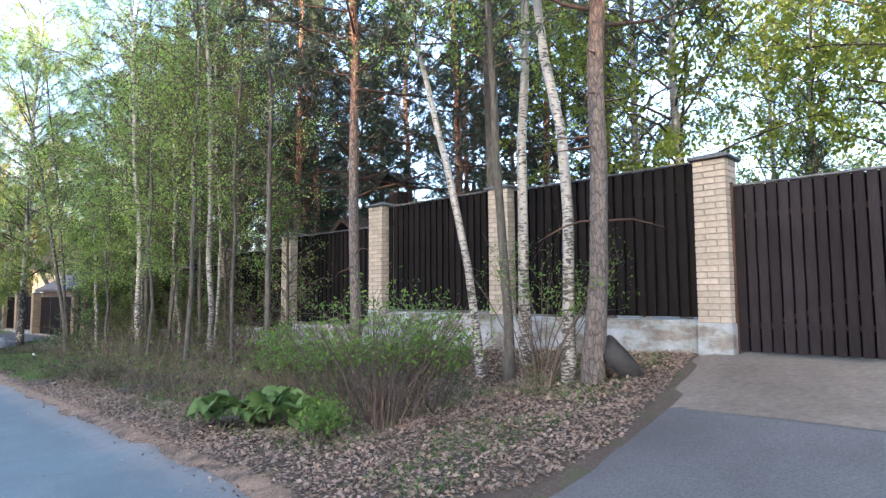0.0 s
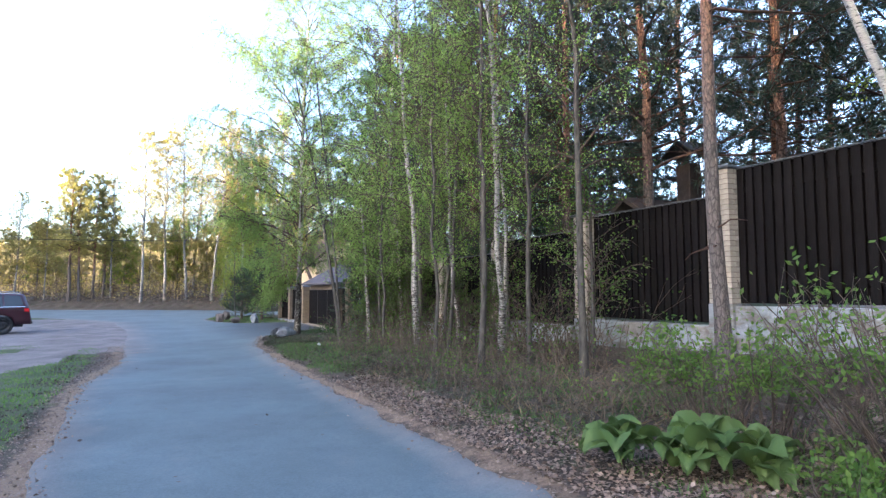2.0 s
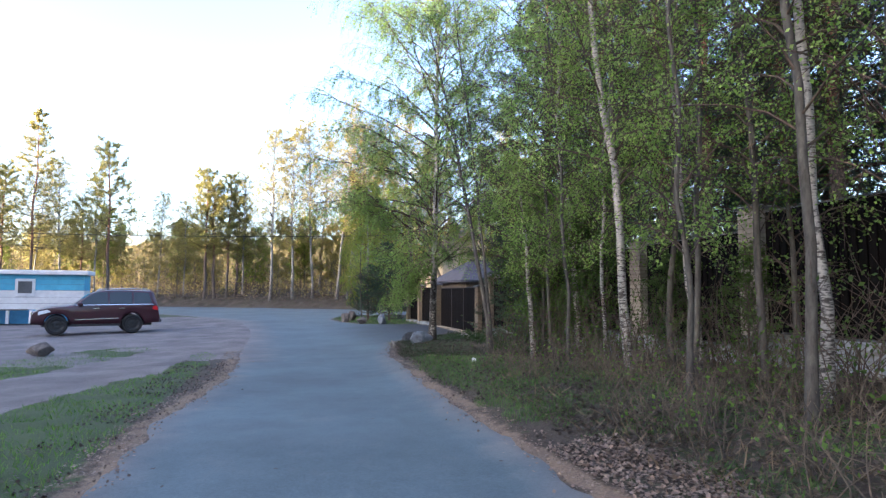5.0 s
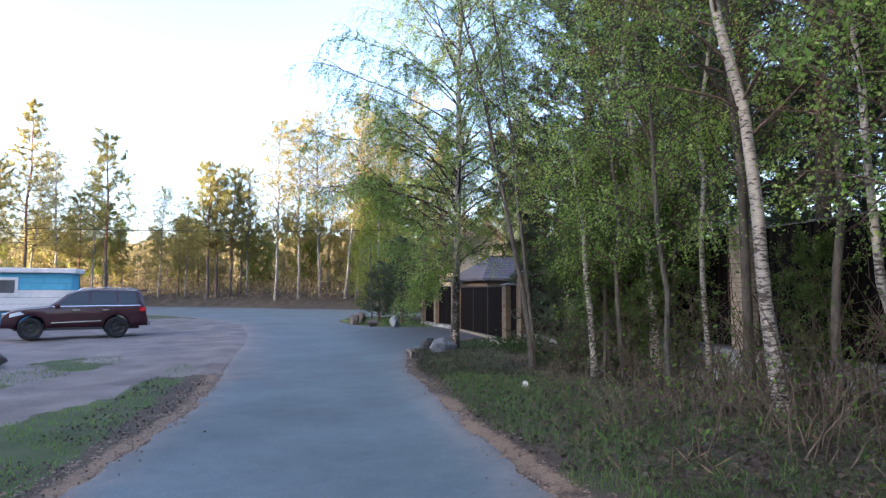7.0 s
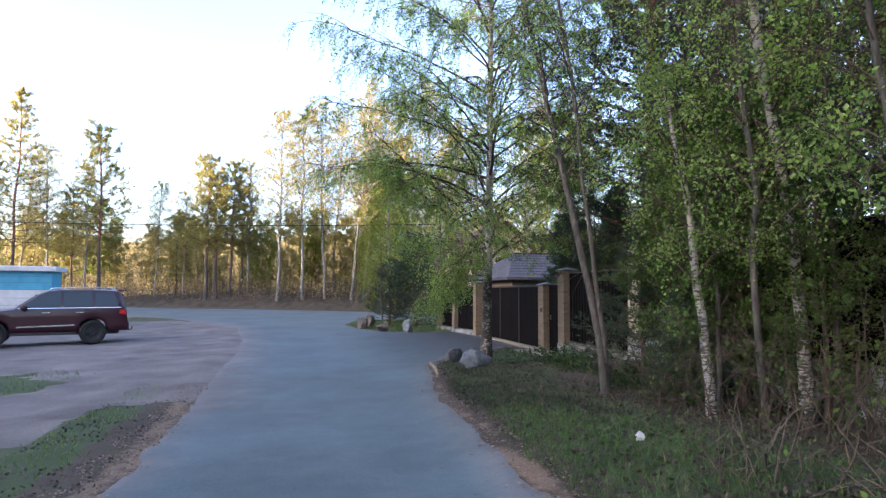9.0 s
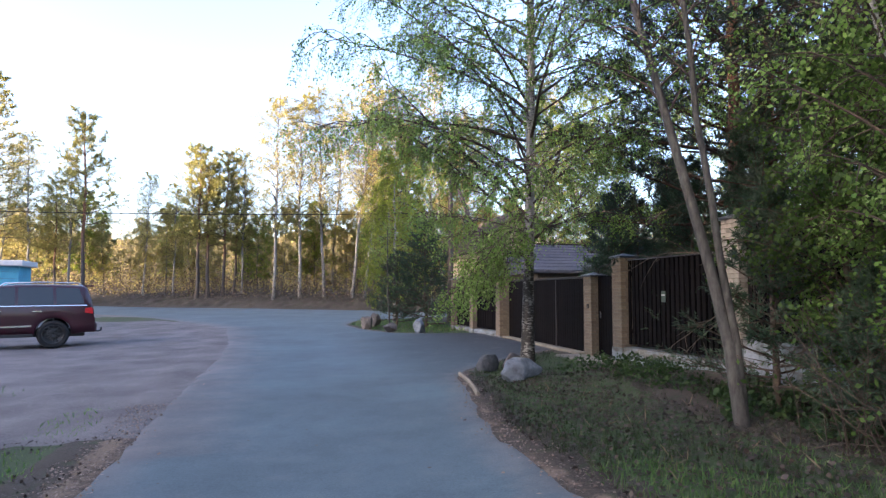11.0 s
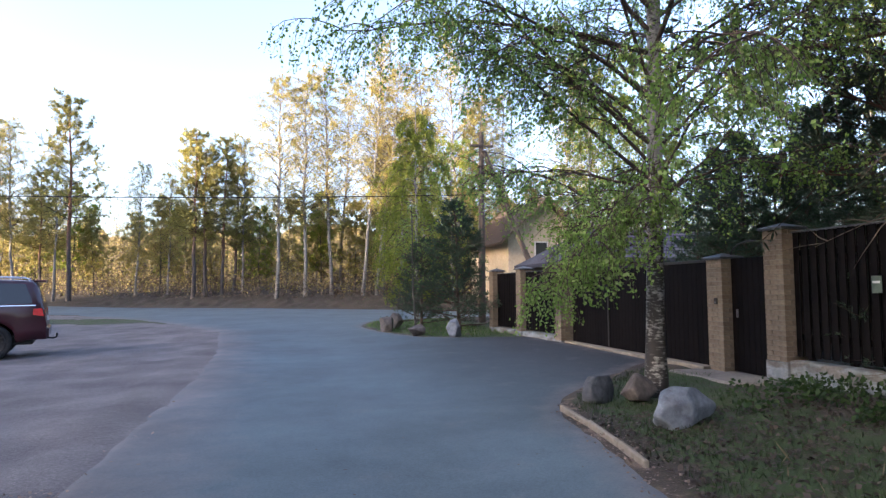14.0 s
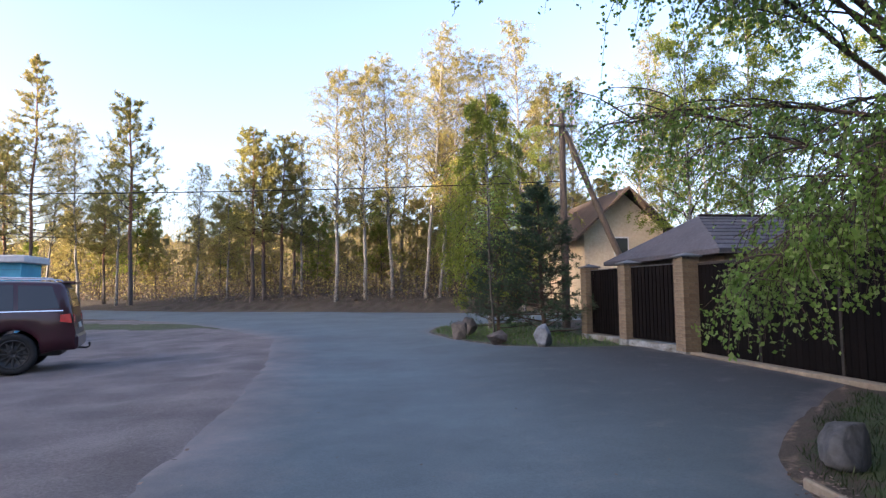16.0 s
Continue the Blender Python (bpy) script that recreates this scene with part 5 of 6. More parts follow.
# ---- far woods ----
FAR = "edge of the far woods"
far_b = [tree((x, y), "tall slim birch at the wood's edge, evening gold put into its leaf colour", "tree", FAR, seed=80 + i, h=h, r=0.13, kind="birch", start=0.3, spread=0.15, leaves=17000, leaf=0.075, limbs=90, twigs=9, foliage="far_leaf", lean=(l, 0), z=0.7)
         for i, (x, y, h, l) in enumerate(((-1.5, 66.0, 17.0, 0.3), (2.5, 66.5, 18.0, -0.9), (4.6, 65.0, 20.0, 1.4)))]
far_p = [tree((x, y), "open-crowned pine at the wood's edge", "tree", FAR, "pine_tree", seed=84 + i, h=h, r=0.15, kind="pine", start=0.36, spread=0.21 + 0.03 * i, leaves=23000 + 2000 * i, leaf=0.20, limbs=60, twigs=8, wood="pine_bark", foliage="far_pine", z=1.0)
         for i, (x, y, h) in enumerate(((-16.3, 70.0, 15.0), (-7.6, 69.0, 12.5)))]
tree((7.4, 64.0), "birch with a veil of hanging yellow-green leaves", "tree", FAR, seed=65, h=10.5, r=0.10, kind="birch", start=0.2, spread=0.24, leaves=18000, leaf=0.085, limbs=54, twigs=9, droop=1.8, rise=0.9, foliage="weeping_leaf", z=0.7)
random.seed(5)
for i, (x, y, k, sc) in enumerate(((0.6, 65.8, 0, 1.0), (5.6, 65.2, 2, 0.9), (9.5, 65, 1, 1.0), (12, 64, 2, 1.0), (14.5, 66, 0, 1.0), (-4.2, 70, 1, 0.72), (-9.8, 71, 0, 0.6), (-12.3, 72, 1, 0.62),
                                   (-18, 72, 0, 0.72), (-21, 73, 1, 0.8), (-24, 74, 2, 0.7), (-28, 74, 0, 0.8), (6.8, 70, 1, 1.05), (3.4, 72, 2, 0.95), (17, 70, 1, 1.0), (20, 66, 2, 1.0), (24, 68, 0, 1.0))):
    copy_thing(far_b[k], pose(x, y, 0.7, 0, random.uniform(-2, 2), random.uniform(0, 360)) @ Matrix.Scale(sc, 4))
for i, (x, y, k, sc) in enumerate(((-5.6, 69.5, 0, 0.84), (-6.7, 69.0, 1, 0.92), (-4.9, 70.5, 1, 0.85), (-19.6, 74, 0, 0.68), (-31, 75, 1, 1.0), (10.5, 72, 0, 1.1), (8, 75, 1, 1.15), (16, 75, 0, 1.2), (-26, 72, 0, 0.85))):
    copy_thing(far_p[k], pose(x, y, 0.9, 0, 0, random.uniform(0, 360)) @ Matrix.Scale(sc, 4))


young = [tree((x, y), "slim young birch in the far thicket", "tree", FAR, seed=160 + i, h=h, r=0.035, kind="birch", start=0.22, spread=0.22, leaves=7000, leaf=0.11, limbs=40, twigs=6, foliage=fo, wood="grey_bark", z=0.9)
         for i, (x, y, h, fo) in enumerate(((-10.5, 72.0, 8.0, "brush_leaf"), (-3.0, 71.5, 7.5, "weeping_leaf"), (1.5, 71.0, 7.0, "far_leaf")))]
for i in range(28):
    x = -40 + i * 2.2 + random.uniform(-0.7, 0.7)
    copy_thing(young[i % 3], pose(x, float(far_side(np.clip(x, -40, 12))) + random.uniform(6, 16), 1.0, 0, random.uniform(-3, 3), random.uniform(0, 360)) @ Matrix.Scale(random.uniform(0.75, 1.25), 4))


def woods(name, label, n, place, size, mat, trunks=0, seed=1):
    """Far brushwood as one mesh: leaf clumps and thin stems."""
    rng = np.random.RandomState(seed)
    x, y, top = place(rng, n)
    z = height(x, y) + 0.6 + rng.uniform(0, 1, n) ** 1.3 * top
    v, f = leaf_quads(rng, np.stack([x, y, z], -1), size, None, 0.8)
    tagged(hang(name, mesh_from(name, v, f, MAT[mat])), label, "woods", kind="stuff")
    if trunks:
        g = Gather()
        x, y, top = place(rng, trunks)
        for a, b, t in zip(x, y, top):
            z0 = float(height(a, b)) + 0.4
            hh = t * rng.uniform(0.8, 1.5)
            g.add(*tube([(a, b, z0 - 0.3), (a + rng.normal() * 0.1, b, z0 + hh * 0.5), (a + rng.normal() * 0.3, b, z0 + hh)], [0.028, 0.02, 0.006], 4))
        tagged(hang(name + "_stems", g.mesh(name + "_stems", MAT["twig"])), "bare thin stems of brushwood", "woods", kind="stuff")


def far_band(rng, n):
    x = rng.uniform(-75, 60, n)
    d = rng.uniform(0, 1, n) ** 0.8 * 26 + 5
    y = far_side(np.clip(x, -45, 12)) + d
    return x, y, 4.0 + 0.13 * d + 3.0 * np.array([noise.noise((a * 0.18, b * 0.1, 0)) for a, b in zip(x, y)])


def brush_band(rng, n):
    x = rng.uniform(-60, 40, n)
    y = far_side(np.clip(x, -45, 12)) + rng.uniform(2.5, 20, n)
    return x, y, rng.uniform(0.5, 4.5, n)


woods("far_brushwood", "olive and yellow spring thicket behind the road, evening glow put into its leaves", 86000, far_band, 0.14, "brush_leaf", 700, 3)
woods("far_undergrowth", "brown bare undergrowth below the far trees", 52000, brush_band, 0.14, "thicket", 0, 4)


# unseen belt of trees towards the sun, added to block its low light
def back_band(rng, n):
    a = rng.uniform(-1.0, 1.0, n)
    c = np.array([SUN_FROM.x, SUN_FROM.y])
    t = np.array([-c[1], c[0]])
    d = rng.uniform(48, 62, n)
    p = c[None] * d[:, None] + t[None] * (a * 75)[:, None]
    # height varies along the belt to let sun reach chosen trees and the house
    return p[:, 0], p[:, 1], np.interp(a * 75, [-52, -40, 0, 4], [17.3, 17.8, 17.5, 11.5]) + 3.0 * np.array([noise.noise((q * 9, 0.5, 2)) for q in a])


woods("woods_behind", "unseen woodland added to keep the low sun off the lane", 60000, back_band, 2.0, "far_leaf", 200, 6)


def distant_woods():
    """The dim mass of the woods behind the thicket, with an uneven top."""
    xs = np.linspace(-110, 90, 400)
    rows = []
    for k, s in enumerate((0.0, 0.35, 0.7, 1.0)):
        top = 7.5 + 1.3 * lump(xs, xs * 0, 0.12) + 0.9 * lump(xs, xs * 0 + 3, 0.6) + 0.5 * lump(xs, xs * 0 + 5, 1.9)
        y = far_side(np.clip(xs, -45, 12)) + 30 + 1.5 * lump(xs, xs * 0 + k * 7, 0.4) + 2.5 * s
        rows.append(np.stack([xs, y, height(xs, y) - 0.5 + (top + 0.5) * s], -1))
    V = np.concatenate(rows)
    n = len(xs)
    i, j = np.meshgrid(np.arange(3), np.arange(n - 1), indexing="ij")
    a = i * n + j
    me = mesh_from("backdrop", V, np.stack([a, a + 1, a + n + 1, a + n], -1).reshape(-1, 4), MAT["distant_woods"], True)
    tagged(hang("backdrop", me), "dim olive mass of distant woods", "woods", kind="structure")


distant_woods()
larch = tree((-21.9, 67.5), "tall sparse larch at the wood's edge, evening gold put into its colour", "tree", FAR, "larch_tree", seed=150, h=17.5, r=0.12, kind="spruce", start=0.25, spread=0.19, leaves=26000, leaf=0.2, limbs=80, twigs=6, wood="pine_bark", foliage="far_leaf", z=0.6)
copy_thing(larch, pose(-27, 71, 0.6, 0, 0, 70) @ Matrix.Scale(0.85, 4))


# ---- rocks, kerb, white scrap ----
def rock(at, size, label, mat="rock", seed=0, turn=0, sink=0.12):
    bm = bmesh.new()
    bmesh.ops.create_icosphere(bm, subdivisions=4, radius=0.5)
    rnd = random.Random(seed)
    planes = [(Vector((rnd.gauss(0, 1), rnd.gauss(0, 1), rnd.gauss(0.3, 1))).normalized(), rnd.uniform(0.25, 0.40)) for _ in range(16)]
    for v in bm.verts:
        n1 = noise.noise(v.co * 1.7 + Vector((seed, 0, 0))) * 0.28 + noise.noise(v.co * 4.5 + Vector((0, seed, 0))) * 0.07
        v.co *= 1 + n1
        for ax, cut in planes:
            d = v.co.dot(ax) - cut
            if d > 0:
                v.co -= ax * d * 0.96
        v.co *= 1 + noise.noise(v.co * 6 + Vector((seed, seed, 0))) * 0.06 + noise.noise(v.co * 15 + Vector((0, seed, 0))) * 0.025
    bmesh.ops.scale(bm, vec=size, verts=bm.verts)
    x, y = at
    ob = part("boulder", bm, MAT[mat], None, "", True)
    ob.matrix_basis = pose(x, y, float(height(x, y)) + size[2] * (0.5 - sink), 0, 0, turn)
    return tagged(ob, label, "rock", "boulders along the road")


rock((3.78, 26.25), (0.86, 0.62, 0.5), "pale grey granite boulder in the grass", seed=1, turn=20)
rock((4.12, 27.72), (0.66, 0.5, 0.40), "brownish boulder with lichen", "rock_red", 2, 60)
rock((3.72, 28.0), (0.62, 0.42, 0.52), "dark blue-grey slab of rock tilted in the grass", "rock_dark", 9, 10)
rock((4.45, 38.1), (0.8, 0.6, 0.72), "pointed pale boulder by the drive", seed=3, turn=80)
rock((3.55, 39.3), (0.75, 0.6, 0.5), "low rounded brown boulder", "rock_red", 4)
rock((3.0, 41.7), (0.75, 0.6, 0.75), "dark upright boulder on the island", "rock_red", 5, 30)
rock((3.5, 42.8), (0.9, 0.7, 0.8), "dark upright boulder on the island", "rock_red", 6, 100)
rock((-7.6, 27.5), (0.85, 0.6, 0.5), "low reddish boulder in the grass strip", "rock_red", 7)


def kerb():
    th = thing("kerb_edging", "worn pale timber-like kerb edging the lawn", "kerb", pose(0, 0, 0))
    pts = [(3.02, 27.6), (2.9, 26.65), (2.74, 25.75), (2.6, 25.1)]
    for (x0, y0), (x1, y1) in zip(pts, pts[1:]):
        ln = math.hypot(x1 - x0, y1 - y0)
        b = box_bm(0.05, ln - 0.02, 0.09, (0, 0, 0), 0.012, None, pose(0, 0, 0, 0, 0, math.degrees(math.atan2(x0 - x1, y1 - y0))))
        bmesh.ops.translate(b, vec=((x0 + x1) / 2, (y0 + y1) / 2, float(height((x0 + x1) / 2, (y0 + y1) / 2)) + 0.02), verts=b.verts)
        part("kerb_length", b, MAT["kerb_stone"], th)


kerb()


def bare_branch(a, b, seed, label="dead bare pine branch with fine twigs hanging over the fence"):
    rng = np.random.RandomState(seed)
    a, b = np.array(a), np.array(b)
    th = thing("dead_branch", label, "branch", Matrix.Translation(a), "dead branches")
    d = b - a
    ln = np.linalg.norm(d)
    p = bend((0, 0, 0), d / ln + np.array([0, 0, 0.25]), ln, 8, rng, (0, 0, -0.6), 0.06)
    g = Gather()
    g.add(*tube(p, np.linspace(0.012, 0.004, 9), 5))
    for i in range(7):
        t = rng.uniform(1.5, 8)
        q = np.array([np.interp(t, np.arange(9), p[:, c]) for c in range(3)])
        w = d / ln + rng.normal(size=3) * 0.5
        p2 = bend(q, w / np.linalg.norm(w), ln * rng.uniform(0.15, 0.35), 4, rng, (0, 0, -0.3), 0.12)
        g.add(*tube(p2, np.linspace(0.008, 0.002, 5), 4))
    tagged(hang("twigwork", g.mesh("twigwork", MAT["dry_stalk"]), th), kind="stuff")


bare_branch((6.66, 24.2, 1.25), (6.25, 25.9, 0.6), 1)
bare_branch((6.64, 24.1, 1.4), (6.3, 26.4, 0.8), 2)
bare_branch((6.66, 24.1, 2.0), (6.3, 27.1, 2.3), 3)
bare_branch((7.6, 26.2, 3.3), (5.7, 25.8, 3.0), 4)


# ---- low growth ----
RNG = np.random.RandomState(21)


def scatter(n, x0, x1, y0, y1, keep=None):
    x, y = RNG.uniform(x0, x1, n), RNG.uniform(y0, y1, n)
    if keep is not None:
        k = keep(x, y)
        x, y = x[k], y[k]
    return x, y


def right_edge(y):
    return np.interp(y, RIGHT_Y, RIGHT_X)


def left_edge(y):
    return np.interp(y, LEFT_Y, LEFT_X)


def tufted(x, y, s=1.1, cut=-0.1, seed=0.0):
    return lump(x, y, s, seed) > cut


def blades(name, label, x, y, size, mat, slim=0.09, lean=0.35, sink=0.02):
    p = np.stack([x, y, height(x, y) + relief(x, y) - sink], -1)
    up = np.stack([RNG.normal(size=len(x)) * lean, RNG.normal(size=len(x)) * lean, np.ones(len(x))], -1)
    v, f = leaf_quads(RNG, p, size, up, slim)
    tagged(hang(name, mesh_from(name, v, f, MAT[mat])), label, "grass", kind="stuff")


PATHWAY = [(-4.9, 13.0), (-4.3, 18.1), (-3.3, 21.5), (-3.1, 26.0), (-4.6, 28.6), (-5.2, 25.3), (-6.1, 22.3), (-7.4, 17.0), (-9, 10), (-6.5, 10)]
x, y = scatter(60000, -8.5, -2.3, 3, 26, lambda x, y: (x < -2.55 + lump(x, y, 0.9) * 0.35) & ~in_poly(x, y, PATHWAY) & tufted(x, y, 1.6, -0.25) & (RNG.uniform(size=len(x)) < 1.25 - (y / 30)))
blades("lawn_grass", "short green spring grass by the lane", x, y, 0.075, "lawn_blade", 0.10, 0.6)
x, y = scatter(5000, -9, -4.2, 17, 29.5, lambda x, y: in_poly(x, y, [(-7.2, 17), (-6.1, 22.3), (-5.1, 25.4), (-4.4, 28.2), (-5.7, 29.3), (-6.7, 28.4), (-8.2, 24.2)]))
blades("strip_grass", "thin grass strip between gravel tracks", x, y, 0.08, "grass", 0.11)
x, y = scatter(100000, 1.3, 6.2, 12, 30.5, lambda x, y: (x > right_edge(y) + 0.22 + lump(x, y, 1.3) * 0.25) & (x < right_edge(y) + 4.2) & tufted(x, y, 1.3, -0.75) & ((y > 15) | tufted(x, y, 1.0, -0.1)) & (RNG.uniform(size=len(x)) < np.clip(1.35 - 0.5 * (x - right_edge(y)), 0.14, 1) * np.interp(y, [20, 24], [1.0, 0.45])))
# beyond this the blades carry the birch's shade as a darker green
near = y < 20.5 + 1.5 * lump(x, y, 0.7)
blades("verge_grass", "fresh green grass on the verge", x[near], y[near], 0.085, "grass", 0.09)
blades("shade_grass", "verge grass, birch shade put into its darker green", x[~near], y[~near], 0.085, "shaded_blade", 0.09)
x, y = scatter(46000, 1.4, 6.0, 2.6, 16, lambda x, y: (x > right_edge(y) + 0.5) & (lump(x, y, 1.2, 5.0) > np.where(y > 8, 0.05, -0.06)))
blades("sparse_grass", "patchy young grass among dead leaves", x, y, 0.085, "grass", 0.12, 0.7)
x, y = scatter(5000, 2.4, 6.2, 37.4, 47, lambda x, y: x > right_edge(y) + 0.1)
blades("island_grass", "grass on the island by the boulders", x, y, 0.13, "grass", 0.1)
x, y = scatter(11000, 1.5, 5.4, 6.2, 25, lambda x, y: (x > right_edge(y) + 0.55) & tufted(x, y, 0.8, -0.05, 11.0) & (RNG.uniform(size=len(x)) < np.where(y < 15.5, 1.0, 0.12)))
blades("dry_grass", "tangled tan dry grass of last year", x, y, 0.19, "dry_grass", 0.055, 1.3)


def litter(name, x, y, size=0.065, label="fallen brown leaves of last autumn", mat="dead_leaf"):
    p = np.stack([x, y, height(x, y) + relief(x, y) + RNG.uniform(0.004, 0.04, len(x))], -1)
    v, f = leaf_quads(RNG, p, size, None, 0.7, 0.75)
    tagged(hang(name, mesh_from(name, v, f, MAT[mat])), label, "leaf litter", kind="stuff")


x, y = scatter(78000, 1.25, 6.1, 1.8, 12, lambda x, y: (x > right_edge(y) + 0.12) & (y > np.interp(x, [1.2, 1.7, 2.3, 3.4, 4.5, 6], [4.0, 2.75, 2.1, 2.0, 2.15, 2.4])) & ((y < 6) | (x < right_edge(y) + 0.8 + 0.4 * lump(x, y, 0.8))))
litter("leaf_litter", x, y, 0.038)
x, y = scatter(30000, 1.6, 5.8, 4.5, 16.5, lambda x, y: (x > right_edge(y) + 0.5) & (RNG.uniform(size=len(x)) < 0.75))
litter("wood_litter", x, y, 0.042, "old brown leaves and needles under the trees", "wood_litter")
# verge leaves in the dark tint, tree shade included in it
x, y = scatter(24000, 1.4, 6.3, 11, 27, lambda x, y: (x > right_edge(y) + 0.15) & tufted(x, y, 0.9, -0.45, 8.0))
litter("verge_litter", x, y, 0.05, mat="dark_litter")
x, y = scatter(9000, -3.2, -1.9, 2, 24, lambda x, y: (x < left_edge(y) - 0.1 + lump(x, y, 1.5) * 0.2) & tufted(x, y, 0.8, -0.1, 6.0))
litter("edge_litter", x, y, 0.035, mat="dark_litter")
x, y = scatter(700, -2.0, 2.0, 1, 30, lambda x, y: (x > left_edge(y)) & (x < right_edge(y)) & ((x < left_edge(y) + 0.5) | (x > right_edge(y) - 0.4)))
litter("road_litter", x, y, 0.04, "scattered leaf bits on the asphalt")


x, y = scatter(16000, 1.1, 3.3, 3, 28, lambda x, y: (np.abs(x - right_edge(y) - 0.06) < 0.2 + 0.12 * lump(x, y, 2.0)))
litter("edge_needles", x, y, 0.03, "rusty needles and crumbs along the asphalt edge")
x, y = scatter(12000, -2.8, -1.5, 3, 26, lambda x, y: (np.abs(x - left_edge(y) + 0.12) < 0.26 + 0.15 * lump(x, y, 2.0)))
litter("left_edge_needles", x, y, 0.03, "rusty needles and crumbs along the asphalt edge")


def canes(name, label, x, y, lo, hi, mat, leaves=0, leaf=0.05, foliage="shrub_leaf"):
    """Thin bent stalks as one mesh, some with small leaves."""
    g, pts = Gather(), []
    for a, b in zip(x, y):
        ln = RNG.uniform(lo, hi)
        d = np.array([RNG.normal() * 0.35, RNG.normal() * 0.35, 1.0])
        p = bend((a, b, float(height(a, b)) - 0.03), d / np.linalg.norm(d), ln, 4, RNG, (RNG.normal() * 0.3, RNG.normal() * 0.3, -0.35), 0.1)
        g.add(*tube(p, np.linspace(0.0085, 0.003, 5), 3))
        for _ in range(2):
            t = RNG.uniform(1.5, 4)
            q = np.array([np.interp(t, np.arange(5), p[:, c]) for c in range(3)])
            w = RNG.normal(size=3) + np.array([0, 0, 0.8])
            p2 = bend(q, w / np.linalg.norm(w), ln * 0.3, 2, RNG, (0, 0, 0), 0.1)
            g.add(*tube(p2, [0.0045, 0.0035, 0.0025], 3))
            pts.append(p2)
        pts.append(p[2:])
    tagged(hang(name, g.mesh(name, MAT[mat])), label, "undergrowth", kind="stuff")
    if leaves:
        allp = np.concatenate(pts)
        q = allp[RNG.randint(0, len(allp), leaves)] + RNG.normal(size=(leaves, 3)) * 0.06
        v, f = leaf_quads(RNG, q, leaf, None, 0.6)
        tagged(hang(name + "_leaves", mesh_from(name + "_leaves", v, f, MAT[foliage])), "small young leaves on the undergrowth", "undergrowth", kind="stuff")


x, y = scatter(1300, 2.4, 5.2, 6.8, 17.2, lambda x, y: (x > right_edge(y) + 1.0) & ((y > 9.5) | (x < 3.6)) & tufted(x, y, 0.9, -0.05, 14.0))
canes("dry_canes", "tangle of bare tan canes and weed stalks", x, y, 0.25, 0.75, "dry_stalk", 1500, 0.045)
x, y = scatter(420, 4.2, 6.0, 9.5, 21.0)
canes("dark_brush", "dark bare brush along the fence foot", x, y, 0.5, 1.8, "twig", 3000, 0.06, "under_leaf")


def bush(x, y, w, h, stems, leaves, seed, label, leaf=0.046):
    rng = np.random.RandomState(seed)
    th = thing("bush", label, "bush", pose(x, y, float(height(x, y))), "bushes by the lane")
    g, pts = Gather(), []
    for i in range(stems):
        a = rng.uniform(0, 6.28)
        r0 = rng.uniform(0, 0.35) * w
        d = np.array([math.cos(a) * 0.3, math.sin(a) * 0.3, 1.0]) + rng.normal(size=3) * 0.08
        p = bend((math.cos(a) * r0, math.sin(a) * r0, -0.05), d / np.linalg.norm(d), h * rng.uniform(0.7, 1.1), 6, rng, (math.cos(a) * 0.35, math.sin(a) * 0.35, 0.1), 0.07)
        g.add(*tube(p, np.linspace(0.0105, 0.003, 7), 4))
        for j in range(5):
            t = rng.uniform(1.5, 6)
            q = np.array([np.interp(t, np.arange(7), p[:, c]) for c in range(3)])
            e = rng.normal(size=3) * 0.8 + np.array([0, 0, 0.9])
            p2 = bend(q, e / np.linalg.norm(e), h * rng.uniform(0.12, 0.42), 3, rng, (0, 0, 0.2), 0.15)
            g.add(*tube(p2, [0.004, 0.003, 0.002, 0.0015], 3))
            k = p2[p2[:, 2] > h * 0.48]
            if len(k):
                pts.append(k)
    tagged(hang("stemwork", g.mesh("stemwork", MAT["shrub_stem"]), th, "dense brown bare stems"), kind="stuff")
    allp = np.concatenate(pts)
    q = allp[rng.randint(0, len(allp), leaves)] + rng.normal(size=(leaves, 3)) * 0.05
    v, f = leaf_quads(rng, q, leaf, None, 0.5)
    tagged(hang("foliage", mesh_from("foliage", v, f, MAT["shrub_leaf"]), th), kind="stuff")


bush(2.85, 4.35, 1.0, 1.35, 70, 2300, 1, "bushy shrub of brown twigs with fresh green tips")
bush(2.9, 5.4, 0.8, 1.0, 24, 900, 2, "bushy shrub of brown twigs with fresh green tips")
bush(3.5, 4.3, 0.7, 1.0, 24, 1600, 3, "thin twiggy shrub beside the trees")
bush(2.0, 4.35, 0.5, 0.42, 16, 900, 4, "low bright green clump of leafy shoots", 0.045)
bush(4.5, 3.55, 0.35, 1.7, 9, 420, 6, "young yellow-green shoots round the birch feet")
bush(5.35, 4.1, 0.4, 1.9, 10, 520, 7, "young yellow-green shoots round the birch feet")
bush(2.9, 5.9, 0.7, 1.0, 24, 1500, 5, "bushy shrub of brown twigs with fresh green tips")


